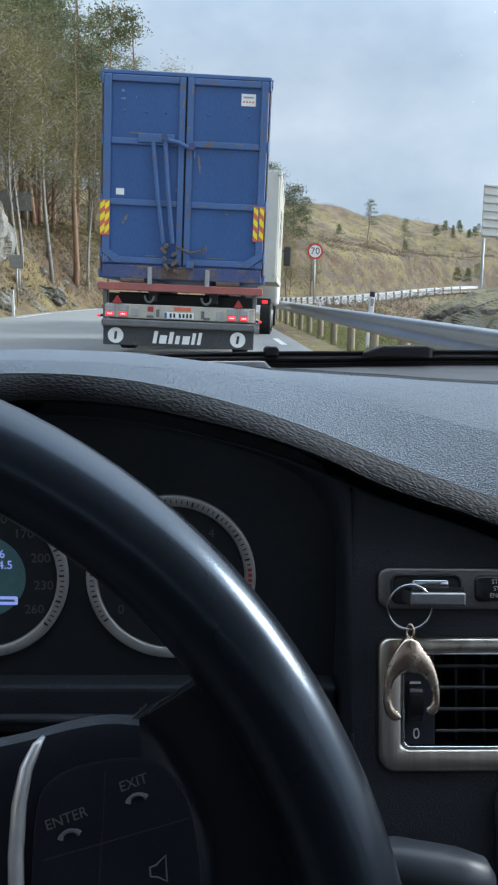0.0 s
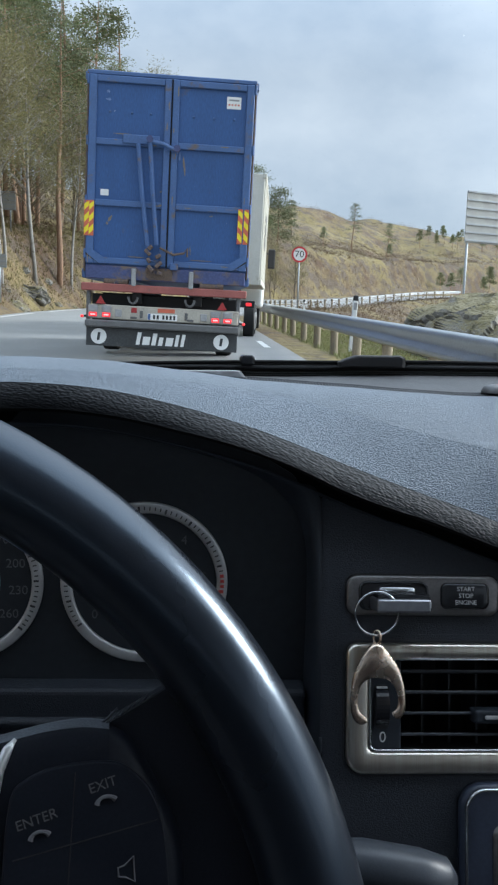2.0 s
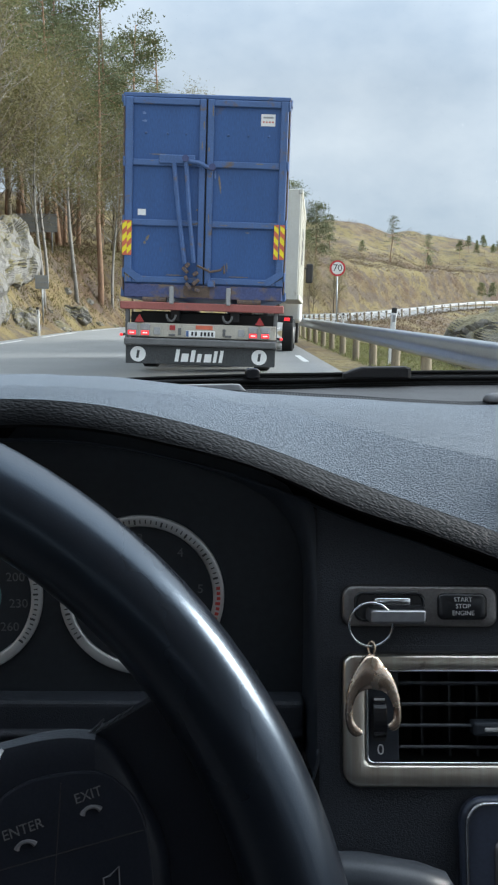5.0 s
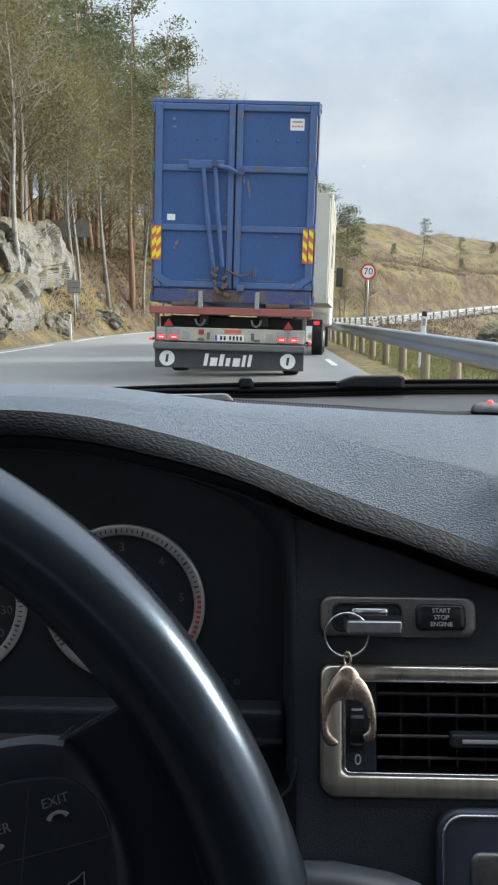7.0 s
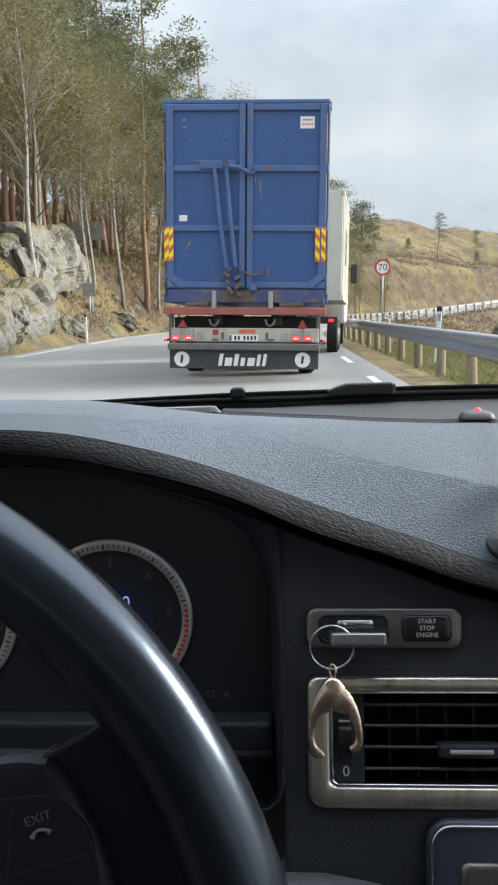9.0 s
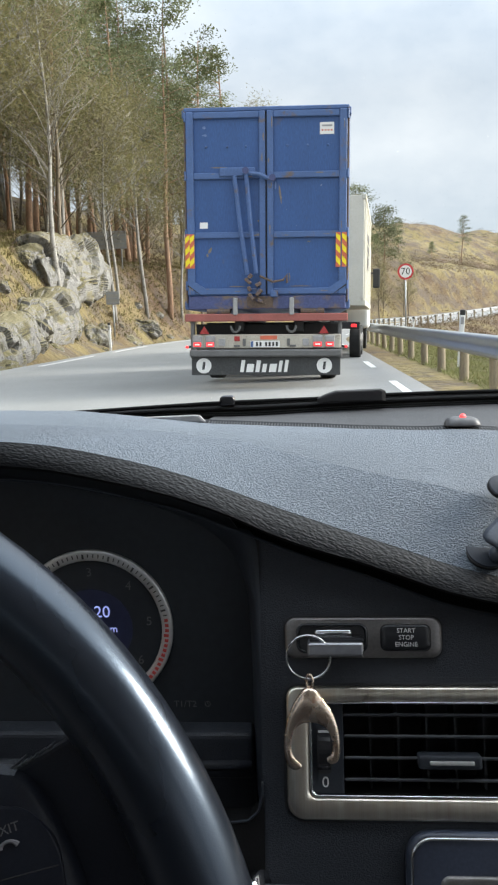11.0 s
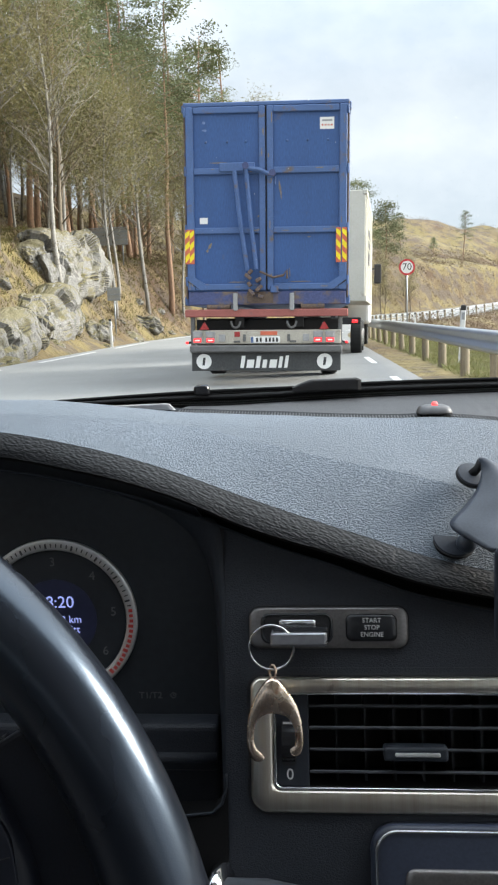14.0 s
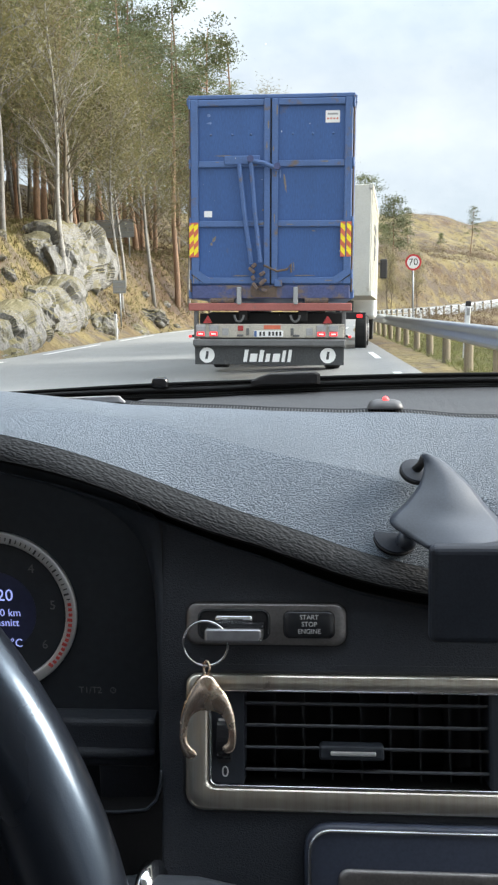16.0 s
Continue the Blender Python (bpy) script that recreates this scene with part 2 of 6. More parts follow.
M = {
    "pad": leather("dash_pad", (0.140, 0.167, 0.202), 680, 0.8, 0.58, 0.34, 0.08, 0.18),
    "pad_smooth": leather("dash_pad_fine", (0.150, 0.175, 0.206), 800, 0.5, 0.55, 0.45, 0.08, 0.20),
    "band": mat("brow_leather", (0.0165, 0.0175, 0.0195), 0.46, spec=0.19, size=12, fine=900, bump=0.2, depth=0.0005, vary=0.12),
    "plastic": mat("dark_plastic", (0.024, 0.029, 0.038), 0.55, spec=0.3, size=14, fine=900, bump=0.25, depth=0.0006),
    "plastic_lower": leather("grained_plastic", (0.027, 0.031, 0.040), 600, 0.3, 0.50, 0.7, 0.1, 0.36),
    "gloss_black": mat("gloss_black", (0.016, 0.017, 0.020), 0.22, bump=0, vary=0.08),
    "rubber": mat("black_rubber", (0.014, 0.014, 0.016), 0.7, fine=400, bump=0.2, depth=0.001),
    "fine_rib": mat("ribbed_grille", (0.028, 0.030, 0.034), 0.55, fine=500, bump=0.3, depth=0.001),
    "rim_leather": leather("wheel_leather", (0.009, 0.0105, 0.0145), 420, 0.03, 0.30, 1.0, 0.06, 0.5),
    "steel": mat("brushed_metal", (0.95, 0.80, 0.69), 0.34, 1.0, vary=0.14, size=30, fine=260, bump=0.14, depth=0.0006, stretch=(5, 0.15, 1), spots=0.12, spot_col=(0.36, 0.28, 0.22), spot_size=60),
    "satin": mat("satin_frame", (0.24, 0.23, 0.23), 0.40, 0.9, vary=0.10, size=50, fine=500, bump=0.1, depth=0.0004),
    "chrome": mat("chrome", (0.82, 0.83, 0.86), 0.16, 1.0, vary=0.05, bump=0),
    "worn_gold": mat("worn_brass", (0.98, 0.66, 0.53), 0.26, 1.0, vary=0.18, size=90, fine=500, bump=0.1, depth=0.0005, spots=0.3, spot_col=(0.55, 0.27, 0.15), spot_size=70),
    "key_grey": mat("key_metal", (0.34, 0.345, 0.37), 0.32, 0.9, bump=0.05),
    "dial_ring": mat("dial_ring", (0.55, 0.55, 0.55), 0.42, 0.5, vary=0.06, size=60, bump=0),
    "dial_face": mat("dial_face", (0.028, 0.032, 0.038), 0.45, spec=0.3, bump=0, vary=0.08),
    "tick": mat("tick_black", (0.05, 0.05, 0.052), 0.5, bump=0),
    "red_tick": mat("tick_red", (0.50, 0.07, 0.06), 0.5, bump=0),
    "print": mat("white_print", (0.62, 0.62, 0.62), 0.5, bump=0),
    "symbol": mat("symbol_print", (0.13, 0.13, 0.14), 0.5, bump=0),
    "dim_print": mat("dim_print", (0.12, 0.12, 0.125), 0.5, bump=0),
    "display": emit("display_text", (0.40, 0.46, 1.0), 0.45),
    "display_teal": emit("display_teal", (0.07, 0.14, 0.15), 0.12),
    "display_blue": emit("display_back", (0.022, 0.026, 0.06), 0.03),
    "holder": mat("holder_plastic", (0.046, 0.056, 0.076), 0.33, size=30, fine=700, bump=0.1, depth=0.0005, vary=0.1),
    "knob_metal": mat("satin_bar", (0.80, 0.81, 0.84), 0.34, 0.7, bump=0),
    "bare_patch": mat("bare_dirty_steel", (0.20, 0.165, 0.12), 0.75, vary=0.3, size=14, fine=60, bump=0.2, spots=0.4, spot_col=(0.10, 0.10, 0.16), spot_size=14),
    "pad_black": mat("satin_black", (0.026, 0.031, 0.042), 0.5, spec=0.25, size=30, fine=700, bump=0.1, depth=0.0004),
    "hub_black": mat("hub_black", (0.012, 0.0145, 0.022), 0.46, spec=0.25, size=30, fine=700, bump=0.1, depth=0.0004),
    "dry_brush": mat("dry_brushwood", (0.27, 0.22, 0.15), 0.9, vary=0.3, size=0.6, fine=8, bump=0, tint=(0.20, 0.17, 0.13)),
    "slat": mat("vent_slat", (0.040, 0.044, 0.052), 0.45, fine=600, bump=0.1, depth=0.0004),
    "stalk_grey": mat("stalk_plastic", (0.055, 0.062, 0.075), 0.36, size=30, fine=700, bump=0.1, depth=0.0005, vary=0.1),
    "led_base": mat("grey_plastic", (0.24, 0.24, 0.25), 0.5, bump=0.1),
    "radio": mat("blue_grey_panel", (0.044, 0.053, 0.080), 0.35, size=20, fine=500, bump=0.08, depth=0.0004),
    # the cowl's rubber, also the shade painted under the brow and instruments
    "cowl_shade_black": mat("matt_black_rubber_and_shade", (0.0055, 0.0055, 0.006), 0.75, spec=0.2, fine=500, bump=0.3, depth=0.0008),
    "hub_edge": leather("hub_edge", (0.105, 0.118, 0.140), 500, 0.3, 0.55),
    "red_glow": emit("red_lamp", (1.0, 0.08, 0.08), 1.0),
    # unseen headliner, kept pale to bounce light onto metal and dash
    "cloth": mat("grey_headliner", (0.55, 0.54, 0.52), 0.9, fine=600, bump=0.3),
    "seat": mat("grey_cloth", (0.055, 0.055, 0.06), 0.85, fine=500, bump=0.3),
    # outside
    "asphalt": mat("asphalt", (0.235, 0.238, 0.233), 0.82, vary=0.14, size=0.5, fine=45, bump=0.3, depth=0.006, spots=0.22, spot_col=(0.17, 0.173, 0.175), spot_size=0.35),
    "line": mat("road_paint", (0.66, 0.66, 0.64), 0.7, vary=0.08, size=3, fine=60, bump=0.2, spots=0.15, spot_col=(0.3, 0.3, 0.3), spot_size=6),
    "gravel": mat("gravel", (0.185, 0.178, 0.165), 0.9, vary=0.3, size=2, fine=22, bump=0.6, depth=0.03),
    "galv": mat("galvanised_steel", (0.34, 0.36, 0.38), 0.45, 0.75, vary=0.12, size=3, fine=60, bump=0.08, depth=0.002, spots=0.1, spot_col=(0.22, 0.2, 0.18), spot_size=2),
    "post_wood": mat("weathered_wood", (0.27, 0.225, 0.155), 0.85, vary=0.2, size=8, fine=40, bump=0.4, depth=0.004, stretch=(4, 4, 0.4)),
    "blue": mat("blue_container_paint", (0.030, 0.083, 0.238), 0.46, vary=0.13, stretch=(1.6, 1, 0.35), size=1.6, fine=40, bump=0.06, depth=0.003, spots=0.16, spot_col=(0.085, 0.085, 0.13), spot_size=2.2),
    "scuff": mat("scuffed_blue", (0.13, 0.19, 0.36), 0.7, vary=0.2, size=20, fine=80, bump=0.05),
    "blue_frame": mat("blue_frame_paint", (0.062, 0.118, 0.27), 0.5, vary=0.12, size=3, fine=50, bump=0.08, depth=0.003, spots=0.34, spot_col=(0.13, 0.10, 0.085), spot_size=4),
    "rust": mat("rusty_steel", (0.125, 0.088, 0.066), 0.8, vary=0.3, size=8, fine=60, bump=0.5, depth=0.006, spots=0.4, spot_col=(0.06, 0.06, 0.10), spot_size=9),
    "sill": mat("worn_blue_sill", (0.055, 0.07, 0.17), 0.65, vary=0.2, size=3, fine=40, bump=0.2, depth=0.004, spots=0.62, spot_col=(0.15, 0.11, 0.085), spot_size=2.6),
    "red_bar": mat("faded_red_paint", (0.30, 0.095, 0.08), 0.6, vary=0.15, size=4, fine=50, bump=0.1, spots=0.2, spot_col=(0.2, 0.1, 0.09), spot_size=6),
    "alu": mat("dirty_light_panel", (0.44, 0.41, 0.35), 0.55, 0.3, vary=0.15, size=4, fine=50, bump=0.08, spots=0.25, spot_col=(0.2, 0.18, 0.15), spot_size=5),
    "chassis": mat("black_chassis", (0.018, 0.018, 0.019), 0.7, vary=0.2, size=5, fine=50, bump=0.2),
    "bumper": mat("grey_bumper", (0.13, 0.13, 0.13), 0.55, 0.3, vary=0.2, size=5, fine=50, bump=0.1),
    "flap": mat("mud_flap", (0.045, 0.047, 0.048), 0.75, vary=0.25, size=3, fine=40, bump=0.2, spots=0.2, spot_col=(0.10, 0.095, 0.085), spot_size=4),
    "yellow": mat("reflex_yellow", (0.80, 0.66, 0.02), 0.4, bump=0, vary=0.08, size=12),
    "red_sticker": mat("reflex_red", (0.55, 0.13, 0.07), 0.4, bump=0, vary=0.1, size=12),
    "white": mat("white_paint", (0.74, 0.74, 0.72), 0.5, vary=0.06, size=4, bump=0.03, spots=0.12, spot_col=(0.4, 0.38, 0.34), spot_size=4),
    "tail": emit("tail_lamp", (0.95, 0.035, 0.04), 0.75),
    "tail_hot": emit("lamp_core", (1.0, 0.42, 0.40), 0.95),
    "tail_dull": mat("red_reflector", (0.32, 0.03, 0.03), 0.3, bump=0),
    "lamp_grey": mat("lamp_grey", (0.30, 0.30, 0.30), 0.35, bump=0),
    "tyre": mat("tyre_rubber", (0.018, 0.018, 0.018), 0.85, fine=40, bump=0.3),
    "box_white": mat("cream_container", (0.62, 0.60, 0.52), 0.55, vary=0.08, size=1.2, fine=30, bump=0.05, spots=0.15, spot_col=(0.42, 0.38, 0.3), spot_size=1.8),
    "rock": mat("grey_rock", (0.205, 0.198, 0.185), 0.9, vary=0.28, size=1.2, fine=14, bump=0.8, depth=0.05, spots=0.55, spot_col=(0.085, 0.078, 0.05), spot_size=1.3, per_object=0.15),
    "bark_pine": mat("pine_bark", (0.24, 0.170, 0.118), 0.9, vary=0.25, size=3, fine=22, bump=0.7, depth=0.03, tint=(0.31, 0.185, 0.115), stretch=(3, 3, 0.7), per_object=0.2),
    "bark_birch": mat("birch_bark", (0.27, 0.255, 0.23), 0.85, vary=0.2, size=2, fine=20, bump=0.4, depth=0.01, spots=0.42, spot_col=(0.10, 0.085, 0.07), spot_size=3.5, per_object=0.2),
    "bark_alder": mat("alder_bark", (0.170, 0.138, 0.102), 0.9, vary=0.25, size=3, fine=22, bump=0.5, depth=0.02, tint=(0.20, 0.165, 0.120), stretch=(3, 3, 0.7), per_object=0.3),
    "verge": mat("verge_grass", (0.170, 0.155, 0.068), 0.9, vary=0.25, size=0.8, fine=14, bump=0, tint=(0.15, 0.16, 0.06)),
    "pod": mat("pod_plastic", (0.085, 0.085, 0.09), 0.4, bump=0.1),
    "frit": mat("frit_dots", (0.10, 0.105, 0.11), 0.6, bump=0),
    "vane": mat("vent_vane", (0.020, 0.022, 0.026), 0.5, fine=500, bump=0.1, depth=0.0004),
    "needles": mat("pine_needles", (0.112, 0.132, 0.064), 0.75, vary=0.3, size=1.5, fine=12, bump=0, tint=(0.145, 0.160, 0.075), per_object=0.2),
    "twigs": mat("budding_twigs", (0.200, 0.165, 0.090), 0.8, vary=0.22, size=0.35, fine=12, bump=0, tint=(0.190, 0.178, 0.078), per_object=0.25),
    "dry_grass": mat("dry_grass", (0.190, 0.155, 0.058), 0.9, vary=0.25, size=1.5, fine=14, bump=0, tint=(0.150, 0.140, 0.052), per_object=0.2),
    "heath": mat("heath", (0.14, 0.092, 0.052), 0.9, vary=0.3, size=1.5, fine=14, bump=0),
    "shrub_brown": mat("bare_shrub", (0.100, 0.070, 0.044), 0.9, vary=0.3, size=0.6, fine=8, bump=0, tint=(0.13, 0.092, 0.052)),
    "shrub_olive": mat("olive_shrub", (0.085, 0.085, 0.034), 0.9, vary=0.3, size=0.6, fine=8, bump=0, tint=(0.12, 0.105, 0.04)),
    "sign_red": mat("sign_red", (0.55, 0.03, 0.04), 0.4, bump=0),
    "sign_white": mat("sign_white", (0.78, 0.78, 0.77), 0.4, bump=0, vary=0.04),
    "sign_black": mat("sign_black", (0.02, 0.02, 0.02), 0.4, bump=0),
    "sign_back": mat("sign_back", (0.36, 0.36, 0.34), 0.5, 0.4, vary=0.15, size=3, bump=0.05),
}

# the ground: brown heath, yellow grass and moss by patches
def ground_mat():
    m = mat("heath_ground", (0.118, 0.080, 0.042), 0.95, vary=0.32, size=0.3, fine=5, bump=0.8, depth=0.15, tint=(0.165, 0.118, 0.055), spots=0.66, spot_col=(0.080, 0.046, 0.022), spot_size=0.30)
    n, l = m.node_tree.nodes, m.node_tree.links
    b = n["Principled BSDF"]
    src = b.inputs["Base Color"].links[0].from_socket
    g = n.new("ShaderNodeTexNoise")
    g.inputs["Scale"].default_value, g.inputs["Detail"].default_value = 0.09, 6
    tc = n.new("ShaderNodeTexCoord")
    l.new(tc.outputs["Object"], g.inputs[0])
    rp = n.new("ShaderNodeValToRGB")
    rp.color_ramp.elements[0].position, rp.color_ramp.elements[1].position = 0.40, 0.58
    l.new(g.outputs[0], rp.inputs[0])
    mx = n.new("ShaderNodeMixRGB")
    mx.inputs[2].default_value = (0.185, 0.145, 0.055, 1)
    l.new(rp.outputs[0], mx.inputs[0])
    l.new(src, mx.inputs[1])
    bare = n.new("ShaderNodeTexNoise")
    bare.inputs["Scale"].default_value, bare.inputs["Detail"].default_value, bare.inputs["Roughness"].default_value = 0.55, 9, 0.7
    l.new(tc.outputs["Object"], bare.inputs[0])
    rb = n.new("ShaderNodeValToRGB")
    rb.color_ramp.elements[0].position, rb.color_ramp.elements[1].position = 0.47, 0.56
    l.new(bare.outputs[0], rb.inputs[0])
    mb = n.new("ShaderNodeMixRGB")
    mb.inputs[2].default_value = (0.082, 0.062, 0.050, 1)
    fac = n.new("ShaderNodeMath")
    fac.operation, fac.inputs[1].default_value = "MULTIPLY", 0.75
    l.new(rb.outputs[0], fac.inputs[0])
    l.new(fac.outputs[0], mb.inputs[0])
    l.new(mx.outputs[0], mb.inputs[1])
    l.new(mb.outputs[0], b.inputs["Base Color"])
    return m


M["ground"] = ground_mat()


def mossy(m):
    """Moss and grass on the tops of the stones."""
    n, l = m.node_tree.nodes, m.node_tree.links
    b = n["Principled BSDF"]
    src = b.inputs["Base Color"].links[0].from_socket
    g, sp, nz, ad = n.new("ShaderNodeNewGeometry"), n.new("ShaderNodeSeparateXYZ"), n.new("ShaderNodeTexNoise"), n.new("ShaderNodeMath")
    l.new(g.outputs["Normal"], sp.inputs[0])
    nz.inputs["Scale"].default_value, nz.inputs["Detail"].default_value = 1.1, 8
    l.new(g.outputs["Position"], nz.inputs[0])
    l.new(sp.outputs["Z"], ad.inputs[0])
    l.new(nz.outputs[0], ad.inputs[1])
    mr = n.new("ShaderNodeMapRange")
    mr.inputs[1].default_value, mr.inputs[2].default_value, mr.inputs[4].default_value = 0.78, 1.30, 0.75
    l.new(ad.outputs[0], mr.inputs[0])
    mx = n.new("ShaderNodeMixRGB")
    mx.inputs[2].default_value = (0.150, 0.125, 0.044, 1)
    l.new(mr.outputs[0], mx.inputs[0])
    l.new(src, mx.inputs[1])
    l.new(mx.outputs[0], b.inputs["Base Color"])


mossy(M["rock"])


def leafy(m, share):
    """Thin leaves and stalks let part of the light through."""
    n, l = m.node_tree.nodes, m.node_tree.links
    b, t, mx = n["Principled BSDF"], n.new("ShaderNodeBsdfTranslucent"), n.new("ShaderNodeMixShader")
    l.new(b.inputs["Base Color"].links[0].from_socket, t.inputs[0])
    mx.inputs[0].default_value = share
    l.new(b.outputs[0], mx.inputs[1])
    l.new(t.outputs[0], mx.inputs[2])
    l.new(mx.outputs[0], n["Material Output"].inputs[0])


for leaf in ("twigs", "needles", "dry_grass", "verge", "heath", "shrub_brown", "shrub_olive"):
    leafy(M[leaf], 0.4)


def glass():
    """A thin pane: clear, with the surface's mirror gloss."""
    m = bpy.data.materials.new("windscreen_glass")
    m.use_nodes = True
    n, l = m.node_tree.nodes, m.node_tree.links
    n.remove(n["Principled BSDF"])
    tr, gl, fr, mx = n.new("ShaderNodeBsdfTransparent"), n.new("ShaderNodeBsdfGlossy"), n.new("ShaderNodeFresnel"), n.new("ShaderNodeMixShader")
    tr.inputs[0].default_value = (0.97, 0.985, 0.98, 1)
    gl.inputs["Roughness"].default_value, fr.inputs[0].default_value = 0.02, 1.03
    l.new(fr.outputs[0], mx.inputs[0])
    l.new(tr.outputs[0], mx.inputs[1])
    l.new(gl.outputs[0], mx.inputs[2])
    l.new(mx.outputs[0], n["Material Output"].inputs[0])
    return m


M["glass"] = glass()

rim_shader = M["rim_leather"].node_tree.nodes["Principled BSDF"]
rim_shader.inputs["Coat Weight"].default_value, rim_shader.inputs["Coat Roughness"].default_value = 0.32, 0.16
# blue sheen of the reflected sky, put into the rim's specular colour
rim_shader.inputs["Specular Tint"].default_value = (0.50, 0.72, 1.0, 1)


def pale_dust():
    """Dust that lets light through."""
    m = bpy.data.materials.new("dust")
    m.use_nodes = True
    n, l = m.node_tree.nodes, m.node_tree.links
    n.remove(n["Principled BSDF"])
    t = n.new("ShaderNodeBsdfTranslucent")
    t.inputs[0].default_value = (0.95, 0.95, 0.95, 1)
    l.new(t.outputs[0], n["Material Output"].inputs[0])
    return m


M["dust"] = pale_dust()


# ---- builders ----
def link(name, me, material, parent=None, m=None, smooth=None):
    me.materials.clear()
    me.materials.append(M[material])
    ob = new(name, me)
    if parent is not None:
        ob.parent = parent
    if m is not None:
        ob.matrix_basis = m
    return ob


def part(name, bm, material, parent=None, label="", m=None, smooth=False):
    me = bpy.data.meshes.new(name)
    bmesh.ops.recalc_face_normals(bm, faces=bm.faces)
    for f_ in bm.faces:
        f_.smooth = smooth
    bm.to_mesh(me)
    bm.free()
    ob = link(name, me, material, parent, m)
    if label:
        tagged(ob, label)
    return ob


def thing(name, label, category, m=None, group="", kind=""):
    ob = new(name)
    ob.empty_display_size = 0.05
    if m is not None:
        ob.matrix_basis = m
    return tagged(ob, label, category, group, kind)


def box(x0, x1, y0, y1, z0, z1, bevel=0.0, seg=2, bm=None):
    own = bm is None
    b = bmesh.new()
    bmesh.ops.create_cube(b, size=1, matrix=Matrix.Translation(((x0 + x1) / 2, (y0 + y1) / 2, (z0 + z1) / 2)) @ Matrix.Diagonal((x1 - x0, y1 - y0, z1 - z0, 1)))
    if bevel:
        bmesh.ops.bevel(b, geom=b.edges[:], offset=bevel, segments=seg, profile=0.5, affect="EDGES")
    if own:
        return b
    merge(bm, b)
    return bm


def merge(bm, b, m=None):
    """Adds b's geometry to bm."""
    me = bpy.data.meshes.new("tmp")
    if m is not None:
        bmesh.ops.transform(b, matrix=m, verts=b.verts)
    b.to_mesh(me)
    b.free()
    bm.from_mesh(me)
    bpy.data.meshes.remove(me)


def rr_points(x0, x1, y0, y1, r, seg=6):
    """A rounded rectangle, anticlockwise. r: one radius, or four from the lower left on."""
    rs = r if isinstance(r, (tuple, list)) else (r,) * 4
    pts = []
    for (cx, cy, a), q in zip(((x0, y0, 180), (x1, y0, 270), (x1, y1, 0), (x0, y1, 90)), rs):
        ox, oy = cx + (q if cx == x0 else -q), cy + (q if cy == y0 else -q)
        for k in range(seg + 1):
            t = radians(a + 90 * k / seg)
            pts.append((ox + q * math.cos(t), oy + q * math.sin(t)))
    return pts


def slab(pts, z0, z1, bevel=0.0):
    """A flat outline made solid from z0 to z1, its upper rim rounded by bevel."""
    b = bmesh.new()
    rings = [(0, z0), (0, z1)] if not bevel else [(0, z0), (0, z1 - bevel), (bevel * 0.3, z1 - bevel * 0.3), (bevel, z1)]
    cx, cy = sum(p[0] for p in pts) / len(pts), sum(p[1] for p in pts) / len(pts)
    ext = max(1e-6, min(max(abs(p[0] - cx) for p in pts), max(abs(p[1] - cy) for p in pts)))
    rows = []
    for off, z in rings:
        k = 1 - off / ext
        rows.append([b.verts.new((cx + (x - cx) * k, cy + (y - cy) * k, z)) for x, y in pts])
    n = len(pts)
    for a, c in zip(rows, rows[1:]):
        for i in range(n):
            b.faces.new((a[i], a[(i + 1) % n], c[(i + 1) % n], c[i]))
    b.faces.new(rows[0][::-1])
    b.faces.new(rows[-1])
    return b


def ring_slab(outer, inner, z0, z1, bevel=0.002):
    """A frame between two outlines with the same number of points."""
    b = bmesh.new()
    n = len(outer)

    def mixed(t):
        return [(o[0] + (i[0] - o[0]) * t, o[1] + (i[1] - o[1]) * t) for o, i in zip(outer, inner)]
    w = max(1e-6, math.dist(outer[0], inner[0]))
    q = min(0.45, bevel / w)
    prof = [(0, z0), (0, z1 - bevel), (q * 0.35, z1 - bevel * 0.3), (q, z1), (1 - q, z1), (1 - q * 0.35, z1 - bevel * 0.3), (1, z1 - bevel), (1, z0)]
    rows = [[b.verts.new((x, y, z)) for x, y in mixed(t)] for t, z in prof]
    for a, c in zip(rows, rows[1:] + rows[:1]):
        for i in range(n):
            b.faces.new((a[i], a[(i + 1) % n], c[(i + 1) % n], c[i]))
    return b


def tube(path, r, seg=10, closed=False, caps=True, bm=None):
    """A round bar along points; r: one radius or one for each point."""
    b = bm or bmesh.new()
    pts = [Vector(p) for p in path]
    n = len(pts)
    rs = r if isinstance(r, (list, tuple)) else [r] * n
    rows, side = [], None
    for i, p in enumerate(pts):
        d = (pts[(i + 1) % n] - pts[i - 1]) if closed or 0 < i < n - 1 else (pts[1] - pts[0] if i == 0 else pts[-1] - pts[-2])
        d.normalize()
        if side is None:
            side = d.orthogonal().normalized()
        side = (side - d * side.dot(d)).normalized()
        up = d.cross(side)
        rows.append([b.verts.new(p + rs[i] * (math.cos(2 * math.pi * k / seg) * side + math.sin(2 * math.pi * k / seg) * up)) for k in range(seg)])
    for a, c in zip(rows, rows[1:] + (rows[:1] if closed else [])):
        for k in range(seg):
            b.faces.new((a[k], a[(k + 1) % seg], c[(k + 1) % seg], c[k]))
    if caps and not closed:
        b.faces.new(rows[0][::-1])
        b.faces.new(rows[-1])
    return b


def loft(rows):
    """A sheet through rows of points."""
    b = bmesh.new()
    vs = [[b.verts.new(p) for p in r] for r in rows]
    for a, c in zip(vs, vs[1:]):
        for k in range(len(a) - 1):
            b.faces.new((a[k], a[k + 1], c[k + 1], c[k]))
    return b


